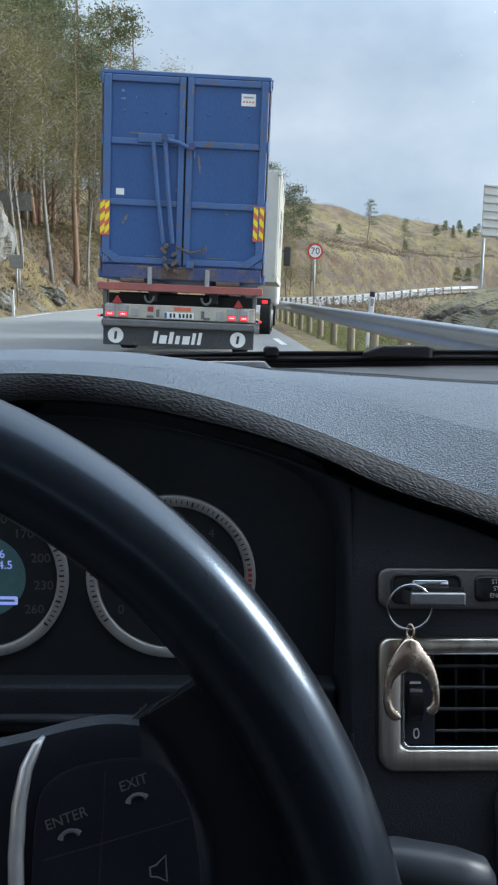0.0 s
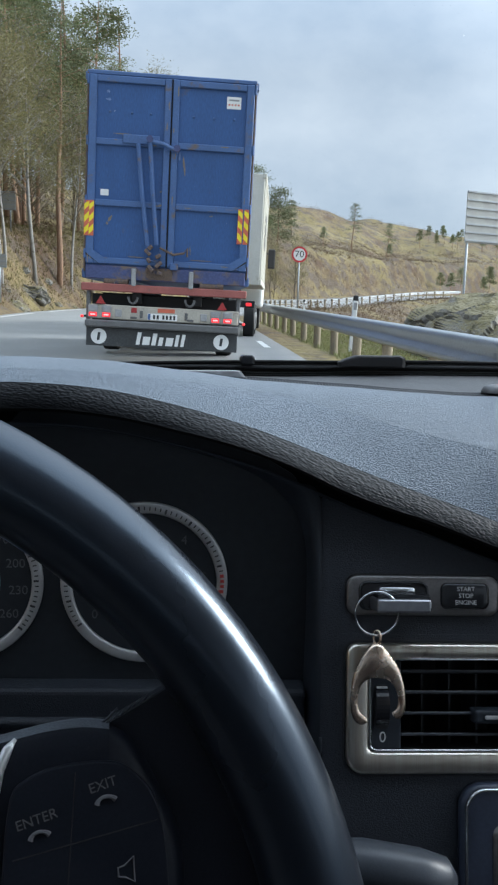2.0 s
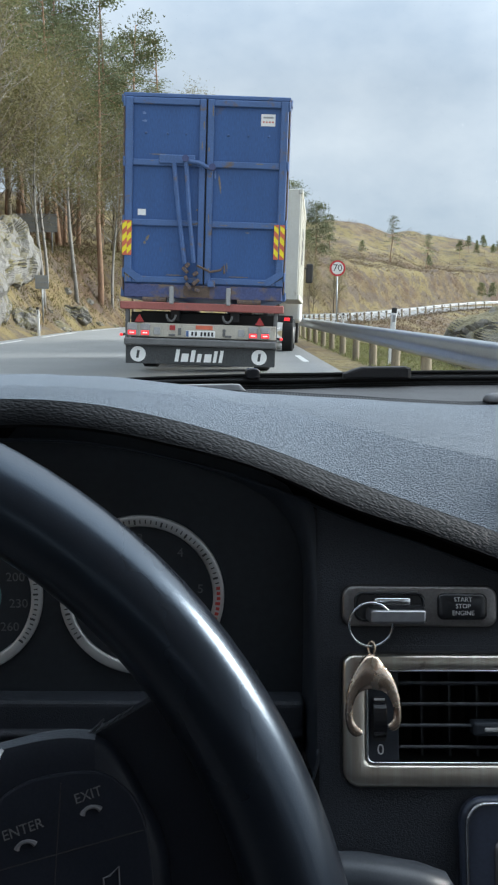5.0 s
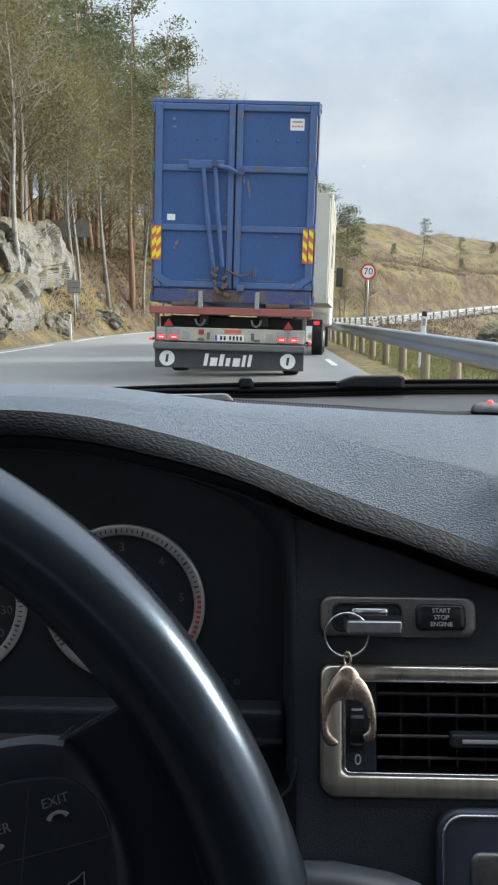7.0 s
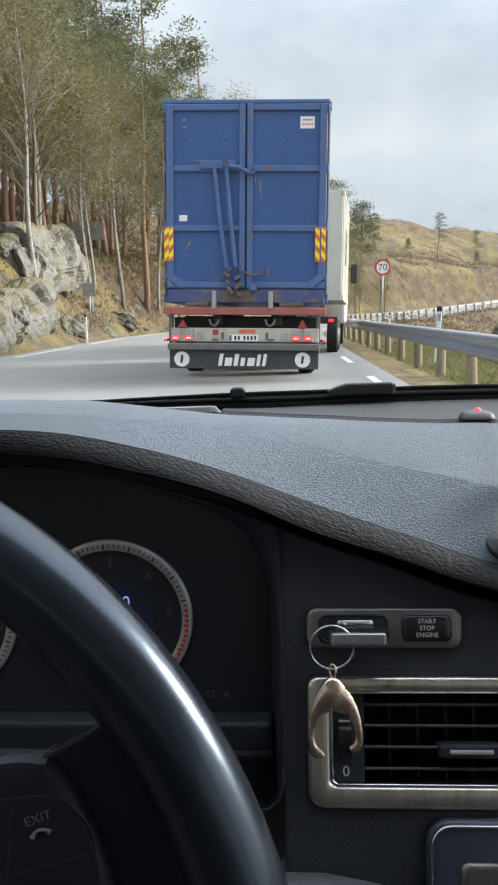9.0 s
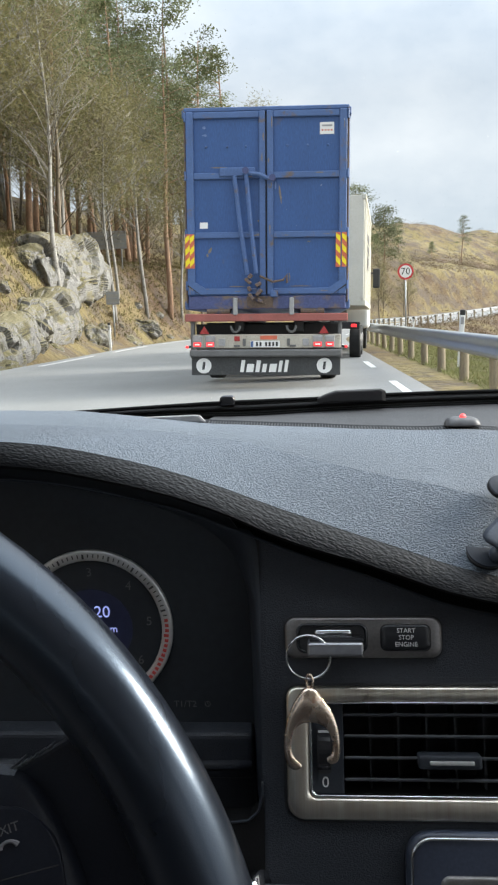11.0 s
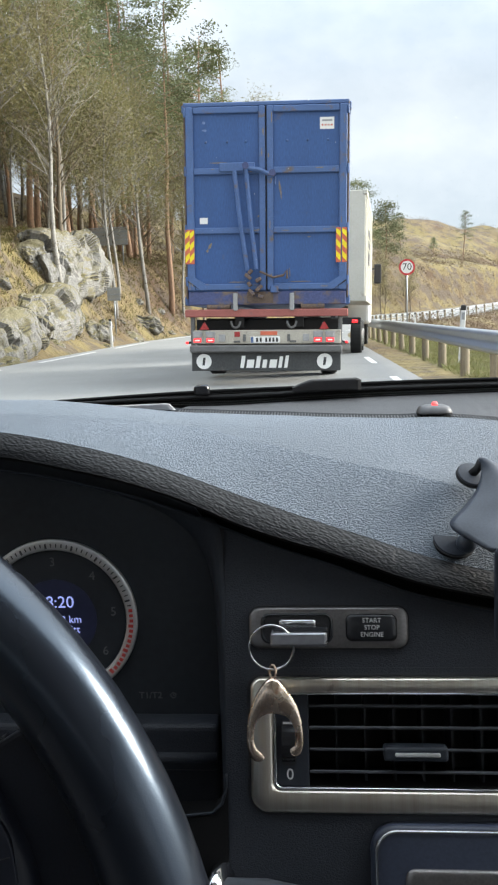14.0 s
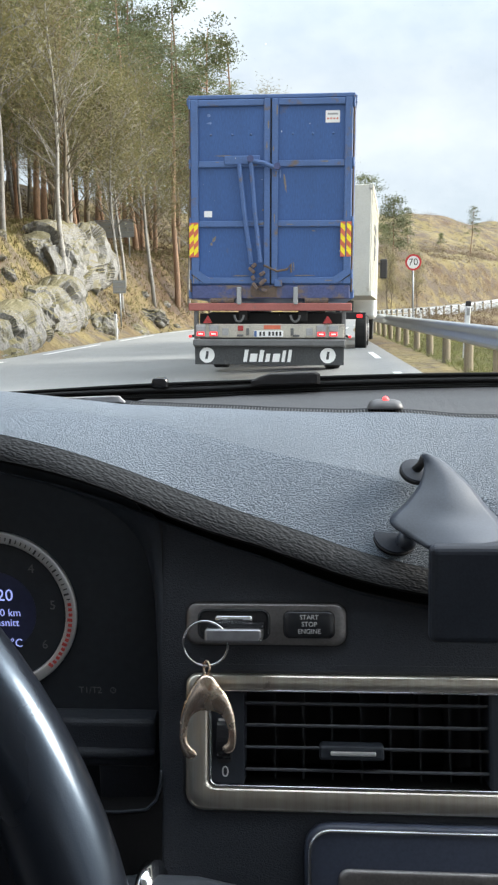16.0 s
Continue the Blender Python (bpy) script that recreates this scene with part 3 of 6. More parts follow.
def disc(cx, cy, r, z0, z1, seg=32, bevel=0.0):
    return slab([(cx + r * math.cos(2 * math.pi * k / seg), cy + r * math.sin(2 * math.pi * k / seg)) for k in range(seg)], z0, z1, bevel)


def words(text, size, material, parent, m, align="CENTER", name="lettering", gap=1.0):
    """Raised print in the built-in font, as a mesh."""
    cu = bpy.data.curves.new("tmp_text", "FONT")
    cu.body, cu.size, cu.align_x, cu.align_y, cu.extrude, cu.resolution_u = text, size, align, "CENTER", 0.0001, 3
    cu.space_character = gap
    tmp = new("tmp_text", cu)
    me = bpy.data.meshes.new_from_object(tmp.evaluated_get(bpy.context.evaluated_depsgraph_get()))
    bpy.data.objects.remove(tmp)
    bpy.data.curves.remove(cu)
    me.name = name
    return link(name, me, material, parent, m)


def curve_at(keys, x):
    """Smooth interpolation through rows (x, a, b, ...)."""
    i = max(0, min(len(keys) - 2, sum(k[0] <= x for k in keys) - 1))
    p0, p1, p2, p3 = keys[max(0, i - 1)], keys[i], keys[i + 1], keys[min(len(keys) - 1, i + 2)]
    t = (x - p1[0]) / (p2[0] - p1[0])
    t = max(0, min(1, t))
    out = []
    for k in range(1, len(p1)):
        m1 = (p2[k] - p0[k]) / max(1e-6, p2[0] - p0[0]) * (p2[0] - p1[0])
        m2 = (p3[k] - p1[k]) / max(1e-6, p3[0] - p1[0]) * (p2[0] - p1[0])
        out.append((2 * t**3 - 3 * t**2 + 1) * p1[k] + (t**3 - 2 * t**2 + t) * m1 + (-2 * t**3 + 3 * t**2) * p2[k] + (t**3 - t**2) * m2)
    return out


def lerp(a, b, t):
    return a + (b - a) * t


def smooth(a, b, x):
    t = max(0.0, min(1.0, (x - a) / (b - a)))
    return t * t * (3 - 2 * t)



def spline(keys, n):
    """n points on a smooth line through keys."""
    pts = [Vector(k) for k in keys]
    out = []
    for j in range(n):
        t = j / (n - 1) * (len(pts) - 1)
        i = min(int(t), len(pts) - 2)
        f_ = t - i
        p0, p1, p2, p3 = pts[max(0, i - 1)], pts[i], pts[i + 1], pts[min(len(pts) - 1, i + 2)]
        out.append(0.5 * (2 * p1 + (p2 - p0) * f_ + (2 * p0 - 5 * p1 + 4 * p2 - p3) * f_**2 + (3 * p1 - p0 - 3 * p2 + p3) * f_**3))
    return out


# ---- the land: one sheet of ground, the road, its lines ----
GZ = 0.12          # road level under the car
ROAD_L, ROAD_R = -7.4, 1.95
LINE_L, LINE_R = -6.9, 1.55


def road_x(y):
    """How far the road has swung to the right."""
    d = max(0.0, y - 34)
    return (d * d / 190 if d < 95 else 95 * 95 / 190 + (d - 95) * 1.0) - 0.012 * max(0.0, min(y, 60.0))


def road_z(y):
    return GZ + 0.012 * max(0.0, min(y, 160)) + 0.03 * max(0.0, y - 60) * smooth(60, 110, y)


def land(x, y):
    """Height of the ground."""
    s, base = x - road_x(y), road_z(min(y, 150))
    if y < -20:
        base = GZ
    n1 = noise.noise((x * 0.05, y * 0.05, 0.3))
    n2 = noise.noise((x * 0.22, y * 0.22, 4.1))
    n3 = noise.noise((x * 0.8, y * 0.8, 9.7))
    if s < ROAD_L:
        d = ROAD_L - s
        near = smooth(3, 14, y) if y < 14 else 1
        bank = (2.6 + 1.8 * smooth(12, 30, y)) * smooth(0.2, 4.4, d) + 0.15 * max(0, d - 3) + 0.17 * max(0, d - 7)
        bank = min(bank, lerp(13, 4.5, smooth(55, 120, y)) + 0.02 * d)
        far = smooth(50, 150, y) * 6.5 * smooth(2, 45, d)
        h = base - 0.25 * smooth(0, 0.5, d) * (1 - smooth(0.6, 1.6, d)) + bank + far * (1 + 0.25 * n1)
        return h + smooth(0.6, 3, d) * (0.75 * n2 + 0.22 * n3 + 1.1 * n1 * smooth(4, 16, d)) + smooth(60, 100, y) * smooth(3, 20, d) * (2.2 * noise.noise((x * 0.045, y * 0.045, 2.2)) + 0.9 * noise.noise((x * 0.13, y * 0.13, 5.2)))
    if s > ROAD_R:
        d = s - ROAD_R
        fall = -1.6 * smooth(1.2, 9, d) + 1.6 * smooth(9, 26, d)
        hill = 6.5 * smooth(14, 90, d) * smooth(20, 110, y) + 4 * smooth(60, 240, d)
        return base + fall + hill * (1 + 0.3 * n1) + smooth(1.5, 5, d) * (0.35 * n2 + 0.12 * n3 + 0.8 * n1 * smooth(10, 30, d)) + smooth(25, 60, d) * (1.3 * noise.noise((x * 0.045, y * 0.045, 7.2)) + 0.55 * noise.noise((x * 0.13, y * 0.13, 8.2)))
    return base - 0.05


xs = [-900, -500, -300, -180, -120, -85, -65, -52] + [-44 + 0.9 * k for k in range(88)] + [36 + 2.2 * k for k in range(28)] + [100, 115, 135, 165, 210, 300, 500, 900]
ys = [-900, -400, -150, -60, -30, -15] + [-6 + 0.9 * k for k in range(110)] + [94 + 2.6 * k for k in range(40)] + [205, 225, 260, 320, 420, 650, 1200, 2500]
gb = loft([[(x, y, land(x, y)) for x in xs] for y in ys])
ground = part("ground", gb, "ground", smooth=True)
tagged(ground, "brown heath and dry yellow grass beside the road", "ground", kind="structure")


def strip(name, s0, s1, y0, y1, lift, material, step=1.5):
    n = max(1, int((y1 - y0) / step))
    rows = []
    for k in range(n + 1):
        y = lerp(y0, y1, k / n)
        slope = (road_x(y + 0.5) - road_x(y - 0.5))
        q = 1 / math.hypot(1, slope)
        rows.append([(road_x(y) + s * q, y - s * slope * q, road_z(y) + lift) for s in (s0, lerp(s0, s1, 0.33), lerp(s0, s1, 0.66), s1)])
    return part(name, loft(rows), material, smooth=True)


road = strip("road", ROAD_L, ROAD_R, -40, 165, 0.0, "asphalt")
tagged(road, "grey worn asphalt country road bending to the right", "road", kind="structure")
verge = strip("gravel_verge", ROAD_R - 0.02, ROAD_R + 1.1, -40, 165, -0.02, "gravel")
tagged(verge, "strip of grey gravel beside the asphalt", "verge", kind="structure")
for side, first, n, length, gap in ((LINE_L, 4.0, 14, 6.0, 3.0), (LINE_R, 5.5, 22, 2.4, 3.6)):
    for k in range(n):
        y0 = first + k * (length + gap)
        ln = strip("road_marking", side - 0.06, side + 0.07, y0, y0 + length, 0.005, "line", 0.8)
        tagged(ln, "worn white painted edge dash on the asphalt", "road marking", "edge dashes", "structure")


# ---- the car's cabin ----
BROW_A = [(-0.4692, 0.5457, 1.0535), (-0.3672, 0.5406, 1.0994), (-0.255, 0.5355, 1.1249), (-0.22, 0.5419, 1.1252), (-0.19, 0.5475, 1.1263), (-0.16, 0.553, 1.1273), (-0.13, 0.5575, 1.1278), (-0.1, 0.5575, 1.1265), (-0.07, 0.5575, 1.1228), (-0.04, 0.5575, 1.1165), (-0.01, 0.5575, 1.1096), (0.02, 0.5575, 1.101), (0.05, 0.5575, 1.0898), (0.08, 0.5575, 1.0759), (0.11, 0.5575, 1.0649), (0.14, 0.5575, 1.0557), (0.17, 0.5575, 1.0448), (0.2, 0.5575, 1.0342), (0.23, 0.5575, 1.0268), (0.26, 0.5575, 1.0208), (0.29, 0.5575, 1.0159), (0.32, 0.5575, 1.0121), (0.358, 0.5575, 1.0057), (0.6649, 0.5575, 0.9873)]
BROW_B = [(-0.46, 0.575, 1.0753), (-0.36, 0.565, 1.1163), (-0.25, 0.56, 1.1393), (-0.22, 0.56, 1.1407), (-0.19, 0.56, 1.1425), (-0.16, 0.56, 1.1443), (-0.13, 0.5614, 1.1444), (-0.1, 0.5643, 1.1425), (-0.07, 0.5672, 1.1383), (-0.04, 0.5694, 1.1318), (-0.01, 0.5717, 1.124), (0.02, 0.5731, 1.1148), (0.05, 0.5735, 1.1041), (0.08, 0.5733, 1.0924), (0.11, 0.5728, 1.0815), (0.14, 0.5719, 1.071), (0.17, 0.571, 1.061), (0.2, 0.5712, 1.0501), (0.23, 0.5721, 1.0414), (0.26, 0.5728, 1.0343), (0.29, 0.573, 1.0291), (0.32, 0.573, 1.025), (0.35, 0.573, 1.0203), (0.65, 0.573, 1.0033)]
CREASE = [(-0.46, 0.65, 1.0972), (-0.36, 0.65, 1.1272), (-0.25, 0.65, 1.1442), (-0.14, 0.65, 1.1462), (-0.06, 0.65, 1.1422), (0.0, 0.652, 1.1362), (0.02, 0.6512, 1.1329), (0.05, 0.6494, 1.1295), (0.08, 0.6364, 1.1227), (0.11, 0.6271, 1.1164), (0.14, 0.6205, 1.1098), (0.17, 0.6155, 1.1033), (0.2, 0.6127, 1.0976), (0.23, 0.6109, 1.09), (0.26, 0.6105, 1.0825), (0.307, 0.61, 1.0747), (0.65, 0.61, 1.0547)]
FAR = [(-0.46, 0.74, 1.1268), (-0.36, 0.735, 1.1418), (-0.22, 0.7306, 1.1482), (-0.19, 0.7296, 1.1498), (-0.16, 0.7263, 1.1505), (-0.13, 0.7231, 1.1497), (-0.1, 0.7198, 1.1493), (-0.07, 0.7162, 1.1467), (-0.04, 0.7124, 1.1437), (-0.01, 0.7074, 1.141), (0.02, 0.6998, 1.1378), (0.05, 0.69, 1.1371), (0.08, 0.6851, 1.1358), (0.11, 0.6803, 1.1349), (0.14, 0.6768, 1.1333), (0.17, 0.6762, 1.132), (0.2, 0.6756, 1.1309), (0.23, 0.675, 1.1311), (0.26, 0.675, 1.1291), (0.29, 0.675, 1.126), (0.32, 0.675, 1.1247), (0.65, 0.675, 1.109)]


def dash_point(x, v):
    """The dashboard's upper surface: v 0 to 1 over the leather band, 1 to 2 to the crease, 2 to 3 to the windscreen."""
    a, b, c, d = (Vector((x, *curve_at(k, x))) for k in (BROW_A, BROW_B, CREASE, FAR))
    if v <= 1:
        p = a.lerp(b, v)
        return p + Vector((0, -0.0025, 0.0)) * (4 * v * (1 - v))
    if v <= 2:
        return b.lerp(c, v - 1) + Vector((0, 0, 0.003)) * (4 * (v - 1) * (2 - v))
    return c.lerp(d, v - 2) + Vector((0, 0, 0.0025)) * (4 * (v - 2) * (3 - v))


DX = [-0.72, -0.60] + [-0.46 + 1.11 * k / 150 for k in range(151)] + [0.78, 0.90, 1.03]
dashboard = thing("dashboard", "dark grey grained car dashboard with a leather-look brow", "dashboard", kind="structure")


def dash_sheet(v0, v1, n):
    return loft([[dash_point(x, lerp(v0, v1, k / n)) for x in DX] for k in range(n + 1)])


BX = [-0.72, -0.60] + [-0.46 + 0.24 * k / 60 for k in range(60)] + [-0.22 + 0.0006 * k for k in range(934)] + [0.3404 + 0.31 * k / 60 for k in range(61)] + [0.78, 0.90, 1.03]


def wrinkle(s_, w_):
    """Height of the leather's folds: long cells with creases between them."""
    p = Vector((s_ / 0.0050, w_ / 0.0015, 0.0))
    p += 0.45 * Vector((noise.noise(p * 0.8), noise.noise(p * 0.8 + Vector((7, 3, 1))), 0))
    dist, _ = noise.voronoi(p)
    return min(1.0, (dist[1] - dist[0]) / 0.30) ** 0.7


band_rows = []
for k in range(49):
    v = k / 48
    band_rows.append([dash_point(x, v) + Vector((0, -0.85, 0.5)) * 0.00052 * (wrinkle(x + 0.25 * v * 0.02, v * 0.020 + 0.12 * x) - 1.0) * (1 if 0 < k < 48 else 0.3) for x in BX])
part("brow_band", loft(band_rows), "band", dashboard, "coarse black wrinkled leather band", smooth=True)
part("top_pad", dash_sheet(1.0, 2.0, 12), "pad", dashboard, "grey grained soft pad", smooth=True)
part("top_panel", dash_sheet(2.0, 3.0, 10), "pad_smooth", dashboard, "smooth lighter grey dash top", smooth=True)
# sheet under the brow, its black colour stands for the gap's shade
part("brow_lip", loft([[dash_point(x, 0.0) + Vector((0, dy, dz)) for x in DX] for dy, dz in ((0, 0), (0.003, -0.0025), (0.012, -0.003), (0.030, -0.004), (0.032, -0.018))]), "cowl_shade_black", dashboard, "black shadow gap under the brow", smooth=True)

# the face of the dashboard leans away from the driver: u along x, v up the face, w towards the driver
FM = Matrix(((1, 0, 0, 0), (0, 0.2425, -0.970, 0.541), (0, 0.970, 0.2425, 0.905), (0, 0, 0, 1)))


def on_face(u, v, w=0.0):
    return FM @ Matrix.Translation((u, v, w))


def face_v(x):
    """Where the brow meets the face."""
    return (curve_at(BROW_A, x)[1] - 0.0135 - 0.905) / 0.970


EDGE = 0.0695
VENT = (0.0875, 0.420, -0.0245, 0.0635)     # the air vent's cut-out
face_x = [EDGE, EDGE + 0.002, EDGE + 0.005, 0.0865] + [0.0865 + 0.5635 * k / 46 for k in range(1, 47)] + [0.84, 1.03]
fb = bmesh.new()
for lo, hi in ((-0.25, -0.0262), (-0.0262, 0.0648), (0.0648, None)):
    rows = []
    for k in range(5):
        rows.append([FM @ Vector((x, lerp(lo, face_v(x) if hi is None else hi, k / 4), -0.0012 if x < EDGE + 0.001 else (-0.0004 if x < EDGE + 0.003 else 0.0))) for x in face_x])
    if lo == -0.0262:
        rows = [[p for p, x in zip(r, face_x) if x <= 0.0866] for r in rows]
    merge(fb, loft(rows))
bmesh.ops.remove_doubles(fb, verts=fb.verts, dist=0.0002)
part("face_panel", fb, "plastic_lower", dashboard, "black grained plastic face", smooth=True)
# lower left of the face, under the instruments: a void's darkness as black slab
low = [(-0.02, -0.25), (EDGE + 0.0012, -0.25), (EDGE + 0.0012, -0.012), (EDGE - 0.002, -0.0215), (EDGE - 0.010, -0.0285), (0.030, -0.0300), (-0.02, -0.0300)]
part("lower_panel", slab(low, -0.03, 0.0), "cowl_shade_black", dashboard, m=FM)
part("bezel_edge", tube([FM @ Vector((u, v, 0.0)) for u, v in ((EDGE, -0.002), (EDGE, -0.006), (EDGE, -0.010), (EDGE - 0.003, -0.0215), (EDGE - 0.010, -0.0280), (0.040, -0.0300), (-0.02, -0.0300))], 0.0011, 6), "plastic", dashboard, smooth=True)

# the recess of the instruments: outer edge on the face, inner edge at the dials
inner_keys = [(0.0615, 0.584, 0.8845), (0.0615, 0.584, 0.9385), (0.0613, 0.584, 0.9885), (0.0590, 0.584, 1.0285), (0.0500, 0.584, 1.0545), (0.0310, 0.584, 1.0740), (-0.0020, 0.584, 1.0895), (-0.0570, 0.584, 1.1045), (-0.1270, 0.584, 1.1125), (-0.2170, 0.584, 1.1065), (-0.3170, 0.584, 1.0835), (-0.4170, 0.584, 1.0485)]
outer_keys = [tuple(FM @ Vector((EDGE, v, -0.0012))) for v in (-0.030, 0.03, 0.08, 0.125)]
outer_keys += [(x, curve_at(BROW_A, x)[0] + lerp(0.0175, 0.0215, smooth(0.02, 0.07, x)), curve_at(BROW_A, x)[1] - 0.0135) for x in (0.066, 0.048, 0.015, -0.045, -0.115, -0.21, -0.32, -0.43)]
outer, inner = spline(outer_keys, 80), spline(inner_keys, 80)
hood = []
for t in (0.0, 0.08, 0.2, 0.4, 0.6, 0.8, 0.93, 1.0):
    hood.append([o.lerp(i, t) + Vector((0, -0.006, 0.003)) * math.sin(math.pi * min(1, t * 1.0)) for o, i in zip(outer, inner)])
edge_line = [Vector((x, curve_at(BROW_A, x)[0] + 0.0170, curve_at(BROW_A, x)[1] - 0.0135)) for x in DX if x < 0.05] + [FM @ Vector((x, face_v(x), 0.0)) for x in DX if x > 0.075]
part("hood_bead", tube(edge_line, 0.0011, 6), "plastic", dashboard, "faint rounded edge under the brow", smooth=True)
part("instrument_hood", loft(hood), "plastic", dashboard, "matt black hood over the instruments", smooth=True)

# closing walls of the cabin, not in view: added to shade the dashboard's face
cabin = thing("cabin_shell", "unseen cabin walls with pale headliner and grey seats", "car interior", kind="structure")
part("roof", box(-0.74, 1.05, -2.2, 0.33, 1.50, 1.54), "cloth", cabin)
part("firewall", box(-0.74, 1.05, 0.90, 0.94, 0.30, 1.10), "rubber", cabin)
part("floor_pan", box(-0.74, 1.05, -2.2, 0.90, 0.26, 0.30), "seat", cabin)
for x in (-0.74, 1.03):
    part("door", box(x, x + 0.02, -2.2, 0.90, 0.30, 0.92), "seat", cabin)
    part("rear_quarter", box(x, x + 0.02, -2.2, -1.75, 0.92, 1.50), "cloth", cabin)
    part("pillar", box(x, x + 0.02, -0.40, -0.28, 0.92, 1.50), "cloth", cabin)
part("rear_wall", box(-0.74, 1.05, -2.22, -2.2, 0.30, 1.22), "seat", cabin)
part("seat_row", box(-0.70, 1.0, -0.95, -0.70, 0.30, 1.18, 0.05), "seat", cabin)
screen = part("windscreen", loft([[(x, lerp(0.880, 0.33, k / 8), lerp(1.115, 1.505, k / 8) + 0.05 * math.sin(math.pi * k / 8)) for x in (-0.72, -0.2, 0.2, 0.6, 1.03)] for k in range(9)]), "glass", None, smooth=True)
screen.visible_shadow = False
tagged(screen, "clear curved windscreen with the road beyond", "windscreen", kind="structure")

# dust specks on the glass
random.seed(21)
specks = bmesh.new()
for _ in range(80):
    k, x, r = random.uniform(0.25, 5.2), random.uniform(-0.22, 0.34), random.choice((0.00012, 0.00015, 0.0002, 0.0003))
    c = Vector((x, lerp(0.880, 0.33, k / 8), lerp(1.115, 1.505, k / 8) + 0.05 * math.sin(math.pi * k / 8) - 0.0006))
    vs = [specks.verts.new(c + Vector((r * math.cos(q) * random.uniform(0.7, 1.2), -0.9 * r * math.sin(q), 0.5 * r * math.sin(q)))) for q in [2 * math.pi * j / 7 for j in range(7)]]
    specks.faces.new(vs)
dust = part("dust_specks", specks, "dust", screen)
tagged(dust, "tiny pale dust specks on the glass", kind="stuff")

# the strip along the windscreen: defroster grille, black cowl
grille = thing("defroster_grille", "dark ribbed strip along the foot of the windscreen", "air vent", kind="structure")
GX = [0.012 + 0.64 * k / 60 for k in range(61)]


FOOT = [(-0.30, 1.1240), (-0.05, 1.1315), (0.05, 1.1310), (0.13, 1.1340), (0.22, 1.1360), (0.32, 1.1370), (0.40, 1.1365), (0.70, 1.130)]     # where the dash top meets the black strip
TOPLINE = [(-0.30, 1.1330), (-0.12, 1.1400), (-0.04, 1.1435), (0.03, 1.1460), (0.11, 1.1475), (0.20, 1.1500), (0.30, 1.1505), (0.40, 1.1490), (0.70, 1.142)]     # the wiper's upper edge


def foot(x):
    return curve_at(FOOT, x)[0]


def far_edge(x, dy, dz):
    f_ = curve_at(FAR, x)
    return Vector((x, f_[0] + dy, f_[1] + dz))


part("strip_base", loft([[far_edge(x, 0.0, -0.001) for x in GX], [far_edge(x, 0.002, -0.006) for x in GX], [far_edge(x, 0.016, -0.004) for x in GX], [far_edge(x, 0.020, 0.001) for x in GX], [Vector((x, 0.76, lerp(far_edge(x, 0, 0).z, foot(x), 0.6))) for x in GX], [Vector((x, 0.818, foot(x))) for x in GX], [Vector((x, 0.822, 1.05)) for x in GX]]), "fine_rib", grille, smooth=False)
ribs = bmesh.new()
for k in range(250):
    x = 0.020 + 0.0025 * k
    p, q = far_edge(x, 0.001, -0.002), far_edge(x, 0.017, 0.000)
    tube([p, q], 0.0006, 4, bm=ribs)
tagged(part("ribs", ribs, "fine_rib", grille), kind="stuff")

wiper = thing("wiper", "black wiper arm resting along the windscreen foot", "wiper")
wx = [-0.30 + 1.0 * k / 80 for k in range(81)]


def top_line_z(x):
    return curve_at(TOPLINE, x)[0]


WYF = 0.822
part("cowl", loft([[Vector((x, WYF + dy, z)) for x in wx for z in (zf(x),)] for dy, zf in ((0.004, lambda x: 1.05), (0.001, lambda x: foot(x) - 0.004), (0.0, foot), (0.001, lambda x: top_line_z(x) - 0.004), (0.005, lambda x: top_line_z(x) - 0.0015), (0.012, lambda x: top_line_z(x) - 0.0015), (0.016, lambda x: 1.05))]), "cowl_shade_black", wiper, "black rubber cowl lip", smooth=True)
part("blade", tube([Vector((x, WYF, top_line_z(x) - 0.0015)) for x in wx if x > -0.15], 0.0019, 8), "cowl_shade_black", wiper, smooth=True)
part("blade_spine", tube([Vector((x, WYF - 0.001, lerp(foot(x), top_line_z(x), 0.55))) for x in wx if x > -0.10], 0.0022, 8), "rubber", wiper, smooth=True)
part("arm_cover", slab([(-0.036, -0.006), (0.030, -0.006), (0.030, 0.0035), (0.026, 0.0055), (-0.018, 0.0055), (-0.028, 0.0025), (-0.036, -0.001)], 0, 0.012, 0.002), "rubber", wiper, "black wiper arm cover", m=Matrix.Translation((0.150, WYF, 1.1485)) @ Euler((radians(90), radians(-1), 0)).to_matrix().to_4x4())
part("washer_nozzle", slab(rr_points(-0.0075, 0.0075, -0.003, 0.0065, (0.001, 0.001, 0.004, 0.004)), 0, 0.010, 0.002), "gloss_black", wiper, m=Matrix.Translation((0.0255, WYF, top_line_z(0.0255) - 0.001)) @ Euler((radians(90), 0, 0)).to_matrix().to_4x4())

dots = bmesh.new()
for k in range(420):
    x = -0.12 + 0.0020 * k
    for j in range(4):
        c = Vector((x + 0.0010 * (j % 2), WYF - 0.0012, lerp(foot(x) + 0.0008, top_line_z(x) - 0.0006, (0.04, 0.20, 0.84, 0.97)[j])))
        dots.faces.new([dots.verts.new(c + Vector((0.00050 * math.cos(q), 0, 0.00050 * math.sin(q)))) for q in [math.pi * i / 3 for i in range(6)]])
tagged(part("printed_dots", dots, "frit", wiper), "rows of tiny pale dots", kind="stuff")

tag = thing("defroster_cap", "small grey wedge at the end of the defroster strip", "trim")
